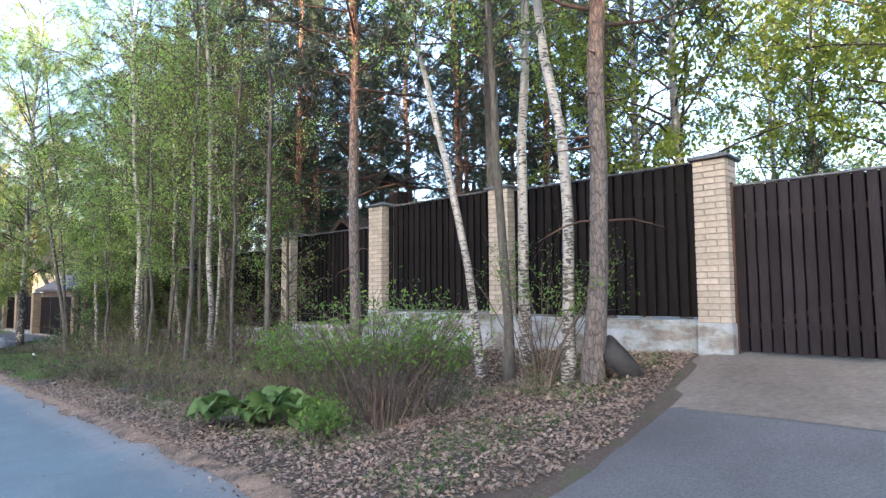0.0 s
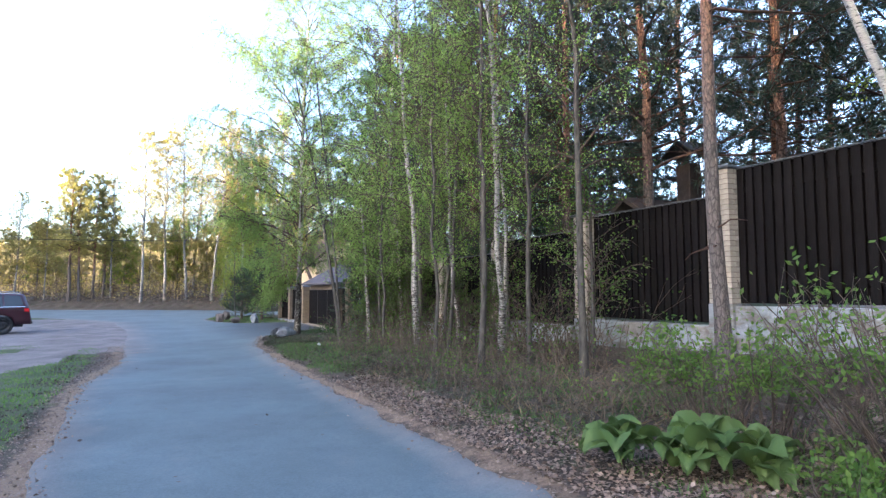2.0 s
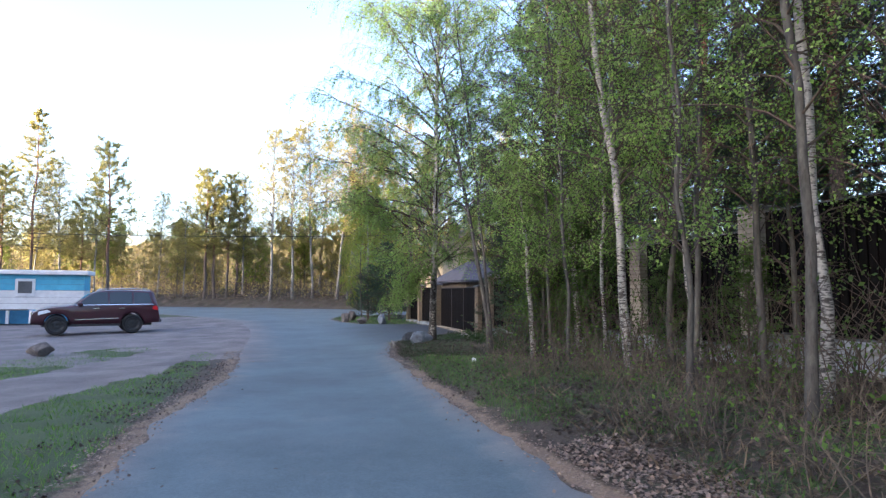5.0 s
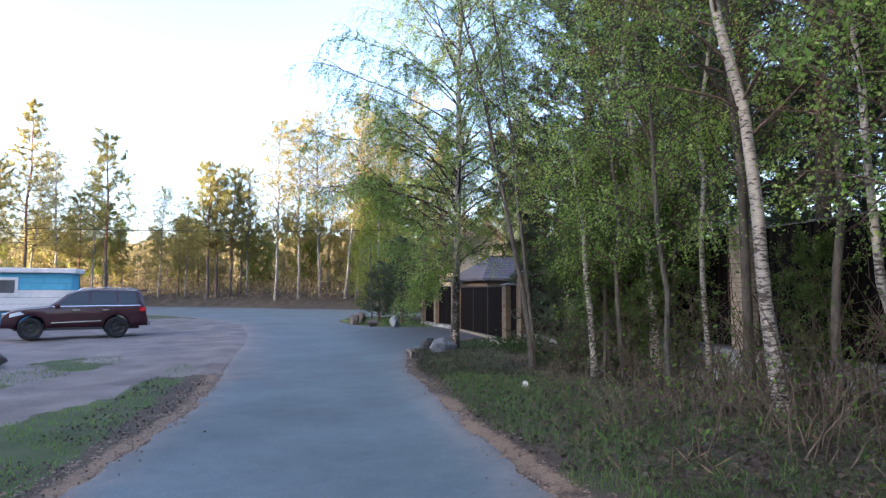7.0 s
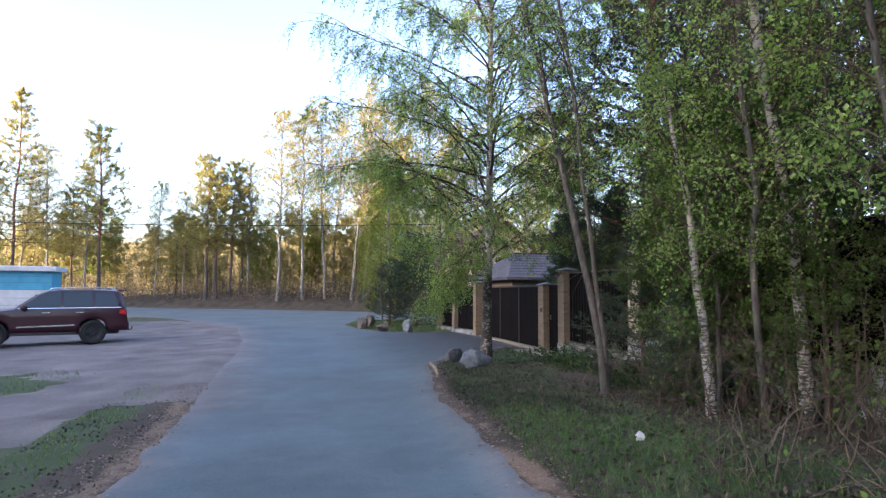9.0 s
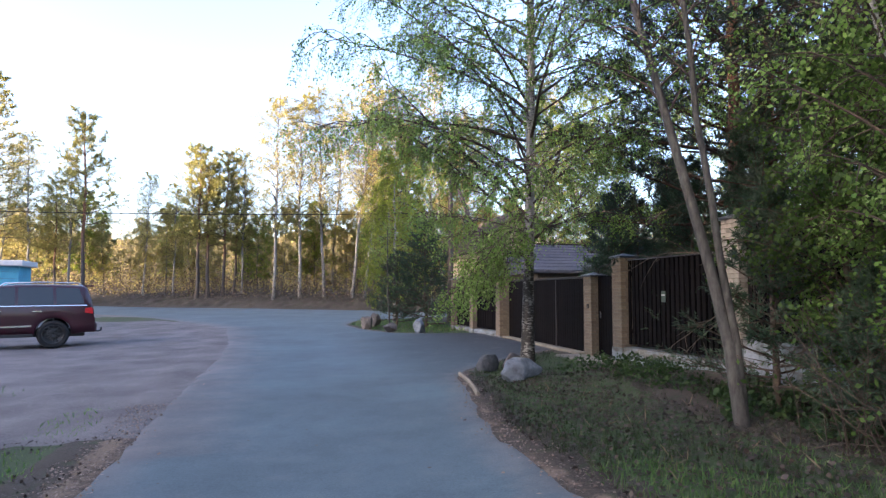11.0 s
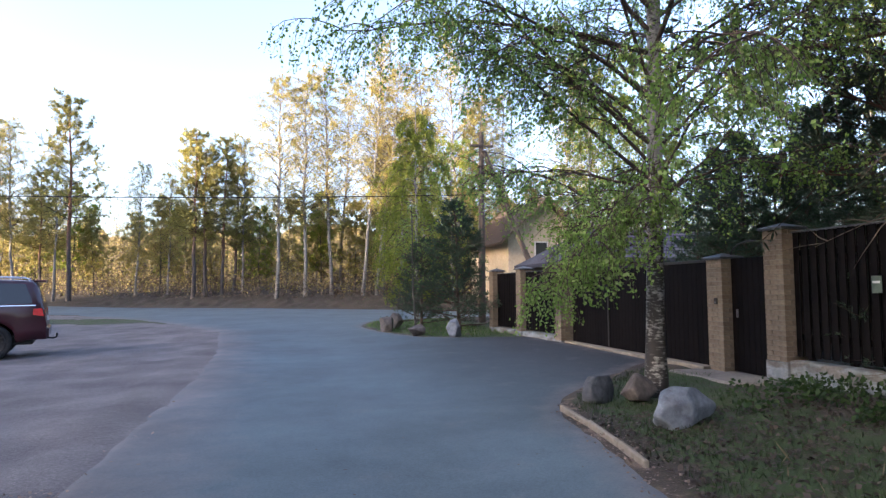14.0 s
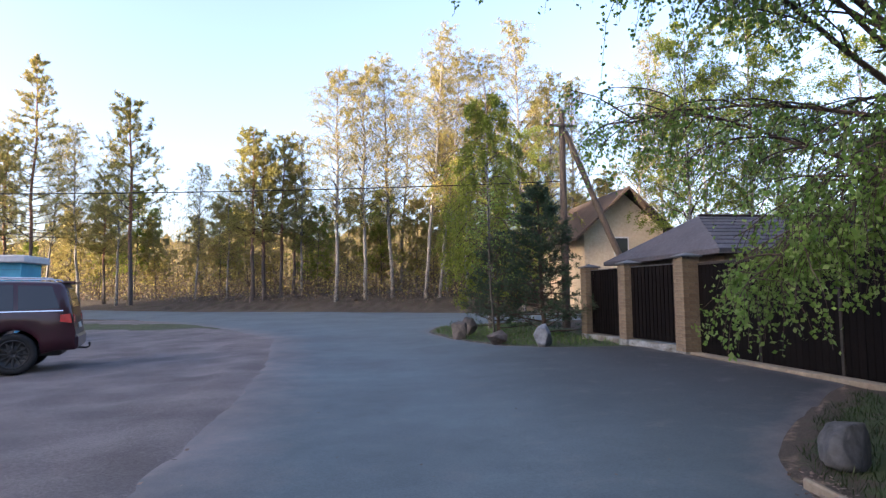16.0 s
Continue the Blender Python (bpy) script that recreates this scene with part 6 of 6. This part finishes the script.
def big_leaf_mesh(ln, wd, droop, seed):
    """A broad wavy leaf on a short stalk."""
    rng = np.random.RandomState(seed)
    n, k = 9, 5
    s = np.linspace(0, 1, n)
    half = wd * np.sqrt(np.clip(1 - (2 * np.clip(s, 0.02, 0.985) - 1) ** 2, 0, 1)) * (1.12 - 0.3 * s)
    V = []
    for i in range(n):
        for j in range(k):
            u = (j / (k - 1) - 0.5) * 2
            V.append((s[i] * ln, u * half[i], 0.12 * math.sin(s[i] * 2.2) - droop * s[i] ** 2 + 0.07 * abs(u) * half[i] / wd + rng.normal() * 0.006 + 0.012 * math.sin(u * 6 + i)))
    i, j = np.meshgrid(np.arange(n - 1), np.arange(k - 1), indexing="ij")
    a = i * k + j
    return mesh_from("leaf", V, np.stack([a, a + k, a + k + 1, a + 1], -1).reshape(-1, 4), MAT["big_leaf"], True)


x, y = scatter(700, -2.2, 4.5, 0, 34, lambda x, y: (x < right_edge(y) - 0.05) & (x > left_edge(y) + 0.05) & (RNG.uniform(size=len(x)) < 0.15 + 0.85 * np.maximum(np.exp(-(right_edge(y) - x) / 0.5), np.exp(-(x - left_edge(y)) / 0.4))))
v, f = leaf_quads(RNG, np.stack([x, y, height(x, y) + 0.026], -1), 0.045, None, 0.6, 0.97)
tagged(hang("stray_leaves", mesh_from("stray_leaves", v, f, MAT["dark_litter"])), "stray dead leaves blown onto the lane", "leaf litter", kind="stuff")


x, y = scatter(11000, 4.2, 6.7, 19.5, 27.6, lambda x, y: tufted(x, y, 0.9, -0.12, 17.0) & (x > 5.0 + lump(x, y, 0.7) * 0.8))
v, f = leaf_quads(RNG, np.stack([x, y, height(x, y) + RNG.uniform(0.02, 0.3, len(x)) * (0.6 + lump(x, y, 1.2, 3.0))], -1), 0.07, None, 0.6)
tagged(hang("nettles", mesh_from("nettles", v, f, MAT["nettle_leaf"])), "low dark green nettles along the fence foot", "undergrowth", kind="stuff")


def burdock(at):
    th = thing("broadleaf_plant", "low clump of broad pale green leaves, like burdock", "plant", pose(*at, float(height(*at)) + 0.02))
    kinds = [big_leaf_mesh(0.22, 0.105, 0.05, 1), big_leaf_mesh(0.17, 0.085, 0.03, 2), big_leaf_mesh(0.27, 0.125, 0.07, 3), big_leaf_mesh(0.21, 0.10, 0.1, 5)]
    rng = random.Random(4)
    for cx, cy, n in ((0.0, 0.0, 22), (0.28, -0.36, 18), (-0.26, 0.40, 16), (0.38, 0.12, 12)):
        for i in range(n):
            a = i * 137.5 + cx * 200
            up = rng.uniform(0.02, 0.10) + 0.11 * (1 - i / n)
            hang("leaf", kinds[(i + int(cx * 10)) % 4], th, m=pose(cx + rng.uniform(-0.08, 0.08), cy + rng.uniform(-0.08, 0.08), up, rng.uniform(-28, 28), rng.uniform(-30, 18), a))


burdock((2.02, 5.36))


def lathe(profile, n=28, axis="y"):
    """Turned shape: profile [(radius, along)] about y."""
    a = np.arange(n) * 2 * np.pi / n
    k = len(profile)
    V = [(r * math.cos(t), h, r * math.sin(t)) for t in a for r, h in profile]
    F = [(i * k + j, i * k + (j + 1) % k, ((i + 1) % n) * k + (j + 1) % k, ((i + 1) % n) * k + j) for i in range(n) for j in range(k)]
    return V, F


def tyre_profile(r, w, hole):
    return [(hole, -w * 0.42), (r * 0.86, -w * 0.5), (r * 0.97, -w * 0.42), (r, -w * 0.2), (r, w * 0.2), (r * 0.97, w * 0.42), (r * 0.86, w * 0.5), (hole, w * 0.42)]


v, f = lathe(tyre_profile(0.32, 0.22, 0.2), 36)
old = hang("old_tyre", mesh_from("old_tyre", v, f, MAT["rubber"], True), m=Matrix.Translation((5.03, 2.82, 1.06)) @ Vector((0.36, -0.67, 0.64)).to_track_quat("Y", "Z").to_matrix().to_4x4())
tagged(old, "old black tyre leaning on edge beside a pine", "tyre")

# scraps on the grass
rock((2.95, 18.38), (0.16, 0.12, 0.12), "small white stone in the grass", "white_paint", 12, 0, 0.2)
rock((5.6, 3.5), (0.3, 0.2, 0.14), "small flat stone in the dead leaves", "rock", 13, 0, 0.2)


# ---- the parked car ----
def car_paint():
    m, nt, b = material("wine_red_paint")
    fl = noise_tex(nt, coords(nt), 3.0, 2.0)
    nt.links.new(ramp(nt, fl, [(0.3, (0.026, 0.0025, 0.0075)), (0.7, (0.037, 0.0034, 0.0105))]), b.inputs["Base Color"])
    b.inputs["Metallic"].default_value, b.inputs["Roughness"].default_value = 0.1, 0.35
    b.inputs["Coat Weight"].default_value, b.inputs["Coat Roughness"].default_value = 0.5, 0.08
    return m


def plain(name, colour, rough, metal=0.0):
    m, nt, b = material(name)
    g = noise_tex(nt, coords(nt), 15.0, 3.0)
    nt.links.new(ramp(nt, g, [(0.3, tuple(c * 0.88 for c in colour)), (0.7, tuple(min(c * 1.1, 1) for c in colour))]), b.inputs["Base Color"])
    b.inputs["Roughness"].default_value, b.inputs["Metallic"].default_value = rough, metal
    return m


PAINT, CHROME, TRIM = car_paint(), plain("chrome", (0.75, 0.76, 0.78), 0.18, 1.0), plain("black_trim", (0.02, 0.02, 0.021), 0.55)
LENS_RED, LENS_CLEAR, ALLOY = plain("red_lens", (0.45, 0.02, 0.025), 0.2), plain("clear_lens", (0.62, 0.66, 0.70), 0.12), plain("dark_alloy", (0.05, 0.05, 0.052), 0.4, 0.6)


def suv():
    """Off-road estate car; x forward from the rear axle, y to its left, z up from the ground."""
    ra, rf = Vector((-7.29, 37.58)), Vector((-10.16, 36.67))
    u = (rf - ra).normalized()
    yaw = math.degrees(math.atan2(u.y, u.x))
    left = Vector((-u.y, u.x))
    mid = ra - left * 0.80
    th = thing("suv_car", "dark wine-red off-road estate car with black alloy wheels, parked", "car", pose(mid.x, mid.y, float(height(mid.x, mid.y)) - 0.01, 0, 0, yaw) @ Matrix.Scale(1.03, 4))

    top_x = [-1.08, -1.06, -1.03, -0.99, -0.94, -0.84, -0.75, -0.4, 0.0, 0.9, 1.35, 1.6, 2.28, 2.5, 3.2, 3.5, 3.68, 3.74, 3.76]
    top_z = [0.86, 0.95, 1.18, 1.36, 1.54, 1.83, 1.885, 1.905, 1.915, 1.915, 1.87, 1.775, 1.275, 1.235, 1.17, 1.10, 0.98, 0.86, 0.72]

    def foot(px):
        z = 0.40 if -0.6 < px < 3.4 else 0.46
        for ax in (0.0, 2.85):
            if abs(px - ax) < 0.48:
                z = max(z, 0.42 + math.sqrt(0.48 ** 2 - (px - ax) ** 2))
        return z

    stations = sorted(set([round(q, 3) for q in np.concatenate([top_x, np.linspace(-0.48, 0.48, 17), np.linspace(2.37, 3.33, 17), np.linspace(0.5, 2.3, 8)])]))
    bm = bmesh.new()
    rings = []
    for px in stations:
        zt, zb = float(np.interp(px, top_x, top_z)), foot(px)
        zb = min(zb, zt - 0.12)
        hb = 0.955 * (1 - 0.10 * max(0.0, abs(px - 1.28) - 1.9) ** 1.5)
        zc = min(1.18, zt - 0.07)
        ht = hb * (1 - 0.27 * max(0.0, zt - 1.18))
        half = [(0.0, zt + 0.01), (ht * 0.5, zt + 0.006), (ht * 0.86, zt - 0.008), (ht * 0.955, zt - 0.03), (ht + (hb - ht) * 0.08, zt - 0.075 if zt - zc > 0.12 else (zt + zc) / 2)]
        half += [(hb, zc), (hb + 0.004, (zc * 0.7 + zb * 0.3)), (hb, (zc * 0.35 + zb * 0.65)), (hb - 0.012, zb + 0.02), (hb - 0.06, zb), (0.0, zb)]
        rings.append([bm.verts.new((px, y, z)) for y, z in half] + [bm.verts.new((px, -y, z)) for y, z in reversed(half[1:-1])])
    n = len(rings[0])
    for a, b in zip(rings, rings[1:]):
        for i in range(n):
            bm.faces.new((a[i], a[(i + 1) % n], b[(i + 1) % n], b[i]))
    bm.faces.new(rings[0])
    bm.faces.new(list(reversed(rings[-1])))
    bmesh.ops.recalc_face_normals(bm, faces=bm.faces)
    part("body", bm, PAINT, th, "", True)

    def side_y(z):
        return 0.955 * (1 - 0.27 * max(0.0, z - 1.18))

    def side_panel(name, pts, mat, lift=0.006, sgn=1, label="", parent=None):
        g = bmesh.new()
        outer = [g.verts.new((x, sgn * (side_y(z) + lift), z)) for x, z in pts]
        inner = [g.verts.new((x, sgn * (side_y(z) - 0.02), z)) for x, z in pts]
        g.faces.new(outer)
        for i in range(len(pts)):
            g.faces.new((outer[i], inner[i], inner[(i + 1) % len(pts)], outer[(i + 1) % len(pts)]))
        bmesh.ops.recalc_face_normals(g, faces=g.faces)
        return part(name, g, mat, parent or th, label)

    for sgn in (1, -1):
        side_panel("side_window", [(0.98, 1.30), (2.12, 1.29), (1.62, 1.70), (1.42, 1.80), (1.0, 1.83)], GLASS, sgn=sgn)
        side_panel("side_window", [(0.02, 1.31), (0.90, 1.30), (0.92, 1.83), (0.06, 1.83)], GLASS, sgn=sgn)
        side_panel("side_window", [(-0.78, 1.34), (-0.06, 1.31), (-0.02, 1.82), (-0.62, 1.80)], GLASS, sgn=sgn)
        side_panel("belt_trim", [(-0.85, 1.275), (2.2, 1.255), (2.2, 1.275), (-0.85, 1.297)], CHROME, 0.012, sgn, "chrome strip")
        side_panel("door_trim", [(0.55, 0.66), (2.2, 0.62), (2.2, 0.665), (0.55, 0.71)], CHROME, 0.014, sgn, "chrome strip")
        side_panel("sill_step", [(0.5, 0.36), (2.35, 0.36), (2.35, 0.45), (0.5, 0.45)], TRIM, 0.05, sgn)
        for hx in (0.30, 1.28):
            side_panel("door_handle", [(hx, 1.10), (hx + 0.24, 1.10), (hx + 0.24, 1.14), (hx, 1.14)], CHROME, 0.03, sgn, "chrome handle")
        for x0 in (0.94, 2.22, 0.0):
            side_panel("door_seam", [(x0, 0.5), (x0 + 0.012, 0.5), (x0 + 0.012, 1.25), (x0, 1.25)], TRIM, 0.002, sgn)
        side_panel("tail_lamp", [(-1.02, 1.02), (-0.80, 1.06), (-0.80, 1.20), (-0.98, 1.22)], LENS_RED, 0.02, sgn, "red tail lamp")
        side_panel("head_lamp", [(3.05, 0.98), (3.52, 0.86), (3.5, 1.0), (3.2, 1.08)], LENS_CLEAR, 0.012, sgn, "clear headlamp")
        g = box_bm(0.18, 0.22, 0.17, (2.02, sgn * 1.08, 1.30), 0.04)
        part("mirror", g, PAINT, th)
        v, f = tube([(-0.7, sgn * 0.70, 1.87), (-0.6, sgn * 0.70, 1.965), (0.4, sgn * 0.71, 1.985), (1.25, sgn * 0.70, 1.95), (1.35, sgn * 0.70, 1.86)], [0.018] * 5, 6)
        hang("roof_rail", mesh_from("roof_rail", v, f, CHROME, True), th)

    def end_panel(name, pts, mat, lift, label=""):
        g = bmesh.new()
        a = [g.verts.new(p) for p in pts]
        b = [g.verts.new((p[0] - lift, p[1], p[2])) for p in pts]
        g.faces.new(a)
        for i in range(len(pts)):
            g.faces.new((a[i], b[i], b[(i + 1) % len(pts)], a[(i + 1) % len(pts)]))
        bmesh.ops.recalc_face_normals(g, faces=g.faces)
        return part(name, g, mat, th, label)

    end_panel("rear_window", [(-1.0, -0.70, 1.36), (-1.0, 0.70, 1.36), (-0.885, 0.64, 1.76), (-0.885, -0.64, 1.76)], GLASS, -0.03)
    end_panel("windscreen", [(2.24, -0.80, 1.31), (2.24, 0.80, 1.31), (1.68, 0.70, 1.745), (1.68, -0.70, 1.745)], GLASS, 0.04)
    end_panel("rear_lamp", [(-1.05, 0.56, 1.02), (-1.05, 0.88, 1.02), (-1.035, 0.88, 1.2), (-1.035, 0.56, 1.2)], LENS_RED, -0.03, "red tail lamp")
    end_panel("rear_lamp", [(-1.05, -0.56, 1.02), (-1.05, -0.88, 1.02), (-1.035, -0.88, 1.2), (-1.035, -0.56, 1.2)], LENS_RED, -0.03, "red tail lamp")
    end_panel("number_plate", [(-1.095, -0.26, 0.9), (-1.095, 0.26, 0.9), (-1.065, 0.26, 1.01), (-1.065, -0.26, 1.01)], MAT["white_paint"], -0.03)
    part("spoiler", box_bm(0.34, 1.26, 0.045, (-0.86, 0, 1.88), 0.015), PAINT, th)
    part("rear_bumper", box_bm(0.16, 1.78, 0.3, (-1.05, 0, 0.62), 0.05), PAINT, th)
    part("front_grille", box_bm(0.08, 1.2, 0.22, (3.73, 0, 0.9), 0.03), CHROME, th, "chrome grille")
    part("underbody", box_bm(4.2, 1.5, 0.2, (1.28, 0, 0.44), 0.03), TRIM, th)
    v, f = tube([(-1.0, 0.1, 0.46), (-1.22, 0.1, 0.44), (-1.28, 0.1, 0.47), (-1.28, 0.1, 0.56)], [0.025, 0.025, 0.022, 0.028], 6)
    hang("tow_hook", mesh_from("tow_hook", v, f, TRIM, True), th)
    tv, tf = lathe(tyre_profile(0.42, 0.29, 0.27), 32)
    rv, rf2 = lathe([(0.0001, 0.05), (0.10, 0.07), (0.11, 0.04), (0.24, 0.03), (0.285, 0.125), (0.29, 0.13), (0.29, -0.1), (0.0001, -0.1)], 32)
    spoke = bmesh.new()
    for i in range(12):
        box_bm(0.19, 0.03, 0.035, (0.165, 0.075, 0), 0.006, spoke, None)
        bmesh.ops.rotate(spoke, cent=(0, 0, 0), matrix=Matrix.Rotation(radians(30), 3, "Y"), verts=spoke.verts)
    sm = bpy.data.meshes.new("spokes")
    spoke.to_mesh(sm)
    spoke.free()
    sm.materials.append(ALLOY)
    lv, lf = lathe([(0.262, 0.128), (0.288, 0.136), (0.288, 0.12), (0.262, 0.118)], 32)
    meshes = [mesh_from("tyre", tv, tf, MAT["rubber"], True), mesh_from("rim", rv, rf2, ALLOY, True), sm, mesh_from("rim_lip", lv, lf, ALLOY, True)]
    for wx in (0.0, 2.85):
        for sgn in (1, -1):
            tyre = hang("wheel", meshes[0], th, "black tyre on a dark alloy rim", m=pose(wx, sgn * 0.83, 0.42, 0, 0, 0 if sgn > 0 else 180))
            for nm, me in zip(("rim", "spokes", "rim_lip"), meshes[1:]):
                hang(nm, me, tyre)


suv()


# ---- the blue cabin ----
def cabin():
    th = thing("cabin_trailer", "blue and white boarded site cabin with a flat white roof", "cabin", pose(-11.78, 46.6, -0.14, 0, 0, 5))
    ln, dp = 8.2, 1.7

    def band(name, z0, z1, mat, out=0.0, label=""):
        return part(name, box_bm(ln, dp + out, z1 - z0 - 0.004, (-ln / 2, dp / 2, (z0 + z1) / 2), 0.006), MAT[mat], th, label)

    band("skirt", -0.05, 0.75, "deep_blue", -0.06, "dark blue skirt")
    band("lower_wall", 0.75, 1.85, "white_paint", 0, "white boards")
    band("upper_wall", 1.85, 2.75, "blue_paint", 0, "sky-blue boards")
    part("roof", box_bm(ln + 0.4, dp + 0.5, 0.26, (-ln / 2, dp / 2, 2.88), 0.03), MAT["white_paint"], th, "white roof edge")
    board = box_mesh("seam", ln, 0.012, 0.012, MAT["flashing"], 0.003)
    for z in (1.1, 1.45, 1.85, 2.2, 2.5):
        hang("seam", board, th, m=pose(-ln / 2, -0.004, z))
    win = part("window", box_bm(0.98, 0.08, 0.98, (-2.95, -0.02, 2.02), 0.012), MAT["white_paint"], th, "white window frame")
    part("pane", box_bm(0.68, 0.02, 0.68, (-2.95, -0.066, 2.02), 0.004), MAT["flashing"], win, "grey curtained pane")
    for x in (-3.6, -2.5, -6.0):
        part("support_post", box_bm(0.14, 0.14, 0.75, (x, -0.5, 0.35), 0.01), MAT["white_paint"], th)
    part("bench", box_bm(3.0, 0.5, 0.06, (-4.2, -0.4, 0.75), 0.01), MAT["old_wood"], th)


cabin()


# ---- bricks ----
def brick_meshes(colour):
    made = []
    for turn in (0, 1):
        sx, sy = (0.25, 0.12) if turn == 0 else (0.12, 0.25)
        made.append(box_mesh("brick", sx, sy, 0.064, MAT["brick_" + colour], 0.004))
    return made


BRICKS = {c: brick_meshes(c) for c in ("buff", "yellow")}
for key, th in PIER.items():
    x, y, z, rows, colour = PILLARS[key]
    rng = random.Random(key)
    a, b = 0.19 - 0.125, 0.19 - 0.06
    for r in range(rows):
        flip = r % 2
        for k, (bx, by, t) in enumerate(((-a, -b, 0), (b, -a, 1), (a, b, 0), (-b, a, 1))):
            if flip:
                bx = -bx
            j = rng.uniform(-0.0015, 0.0015)
            hang("brick", BRICKS[colour][t], th, m=pose(bx + j, by + j, (r + 0.5) * ROW, 0, 0, rng.uniform(-0.4, 0.4)))
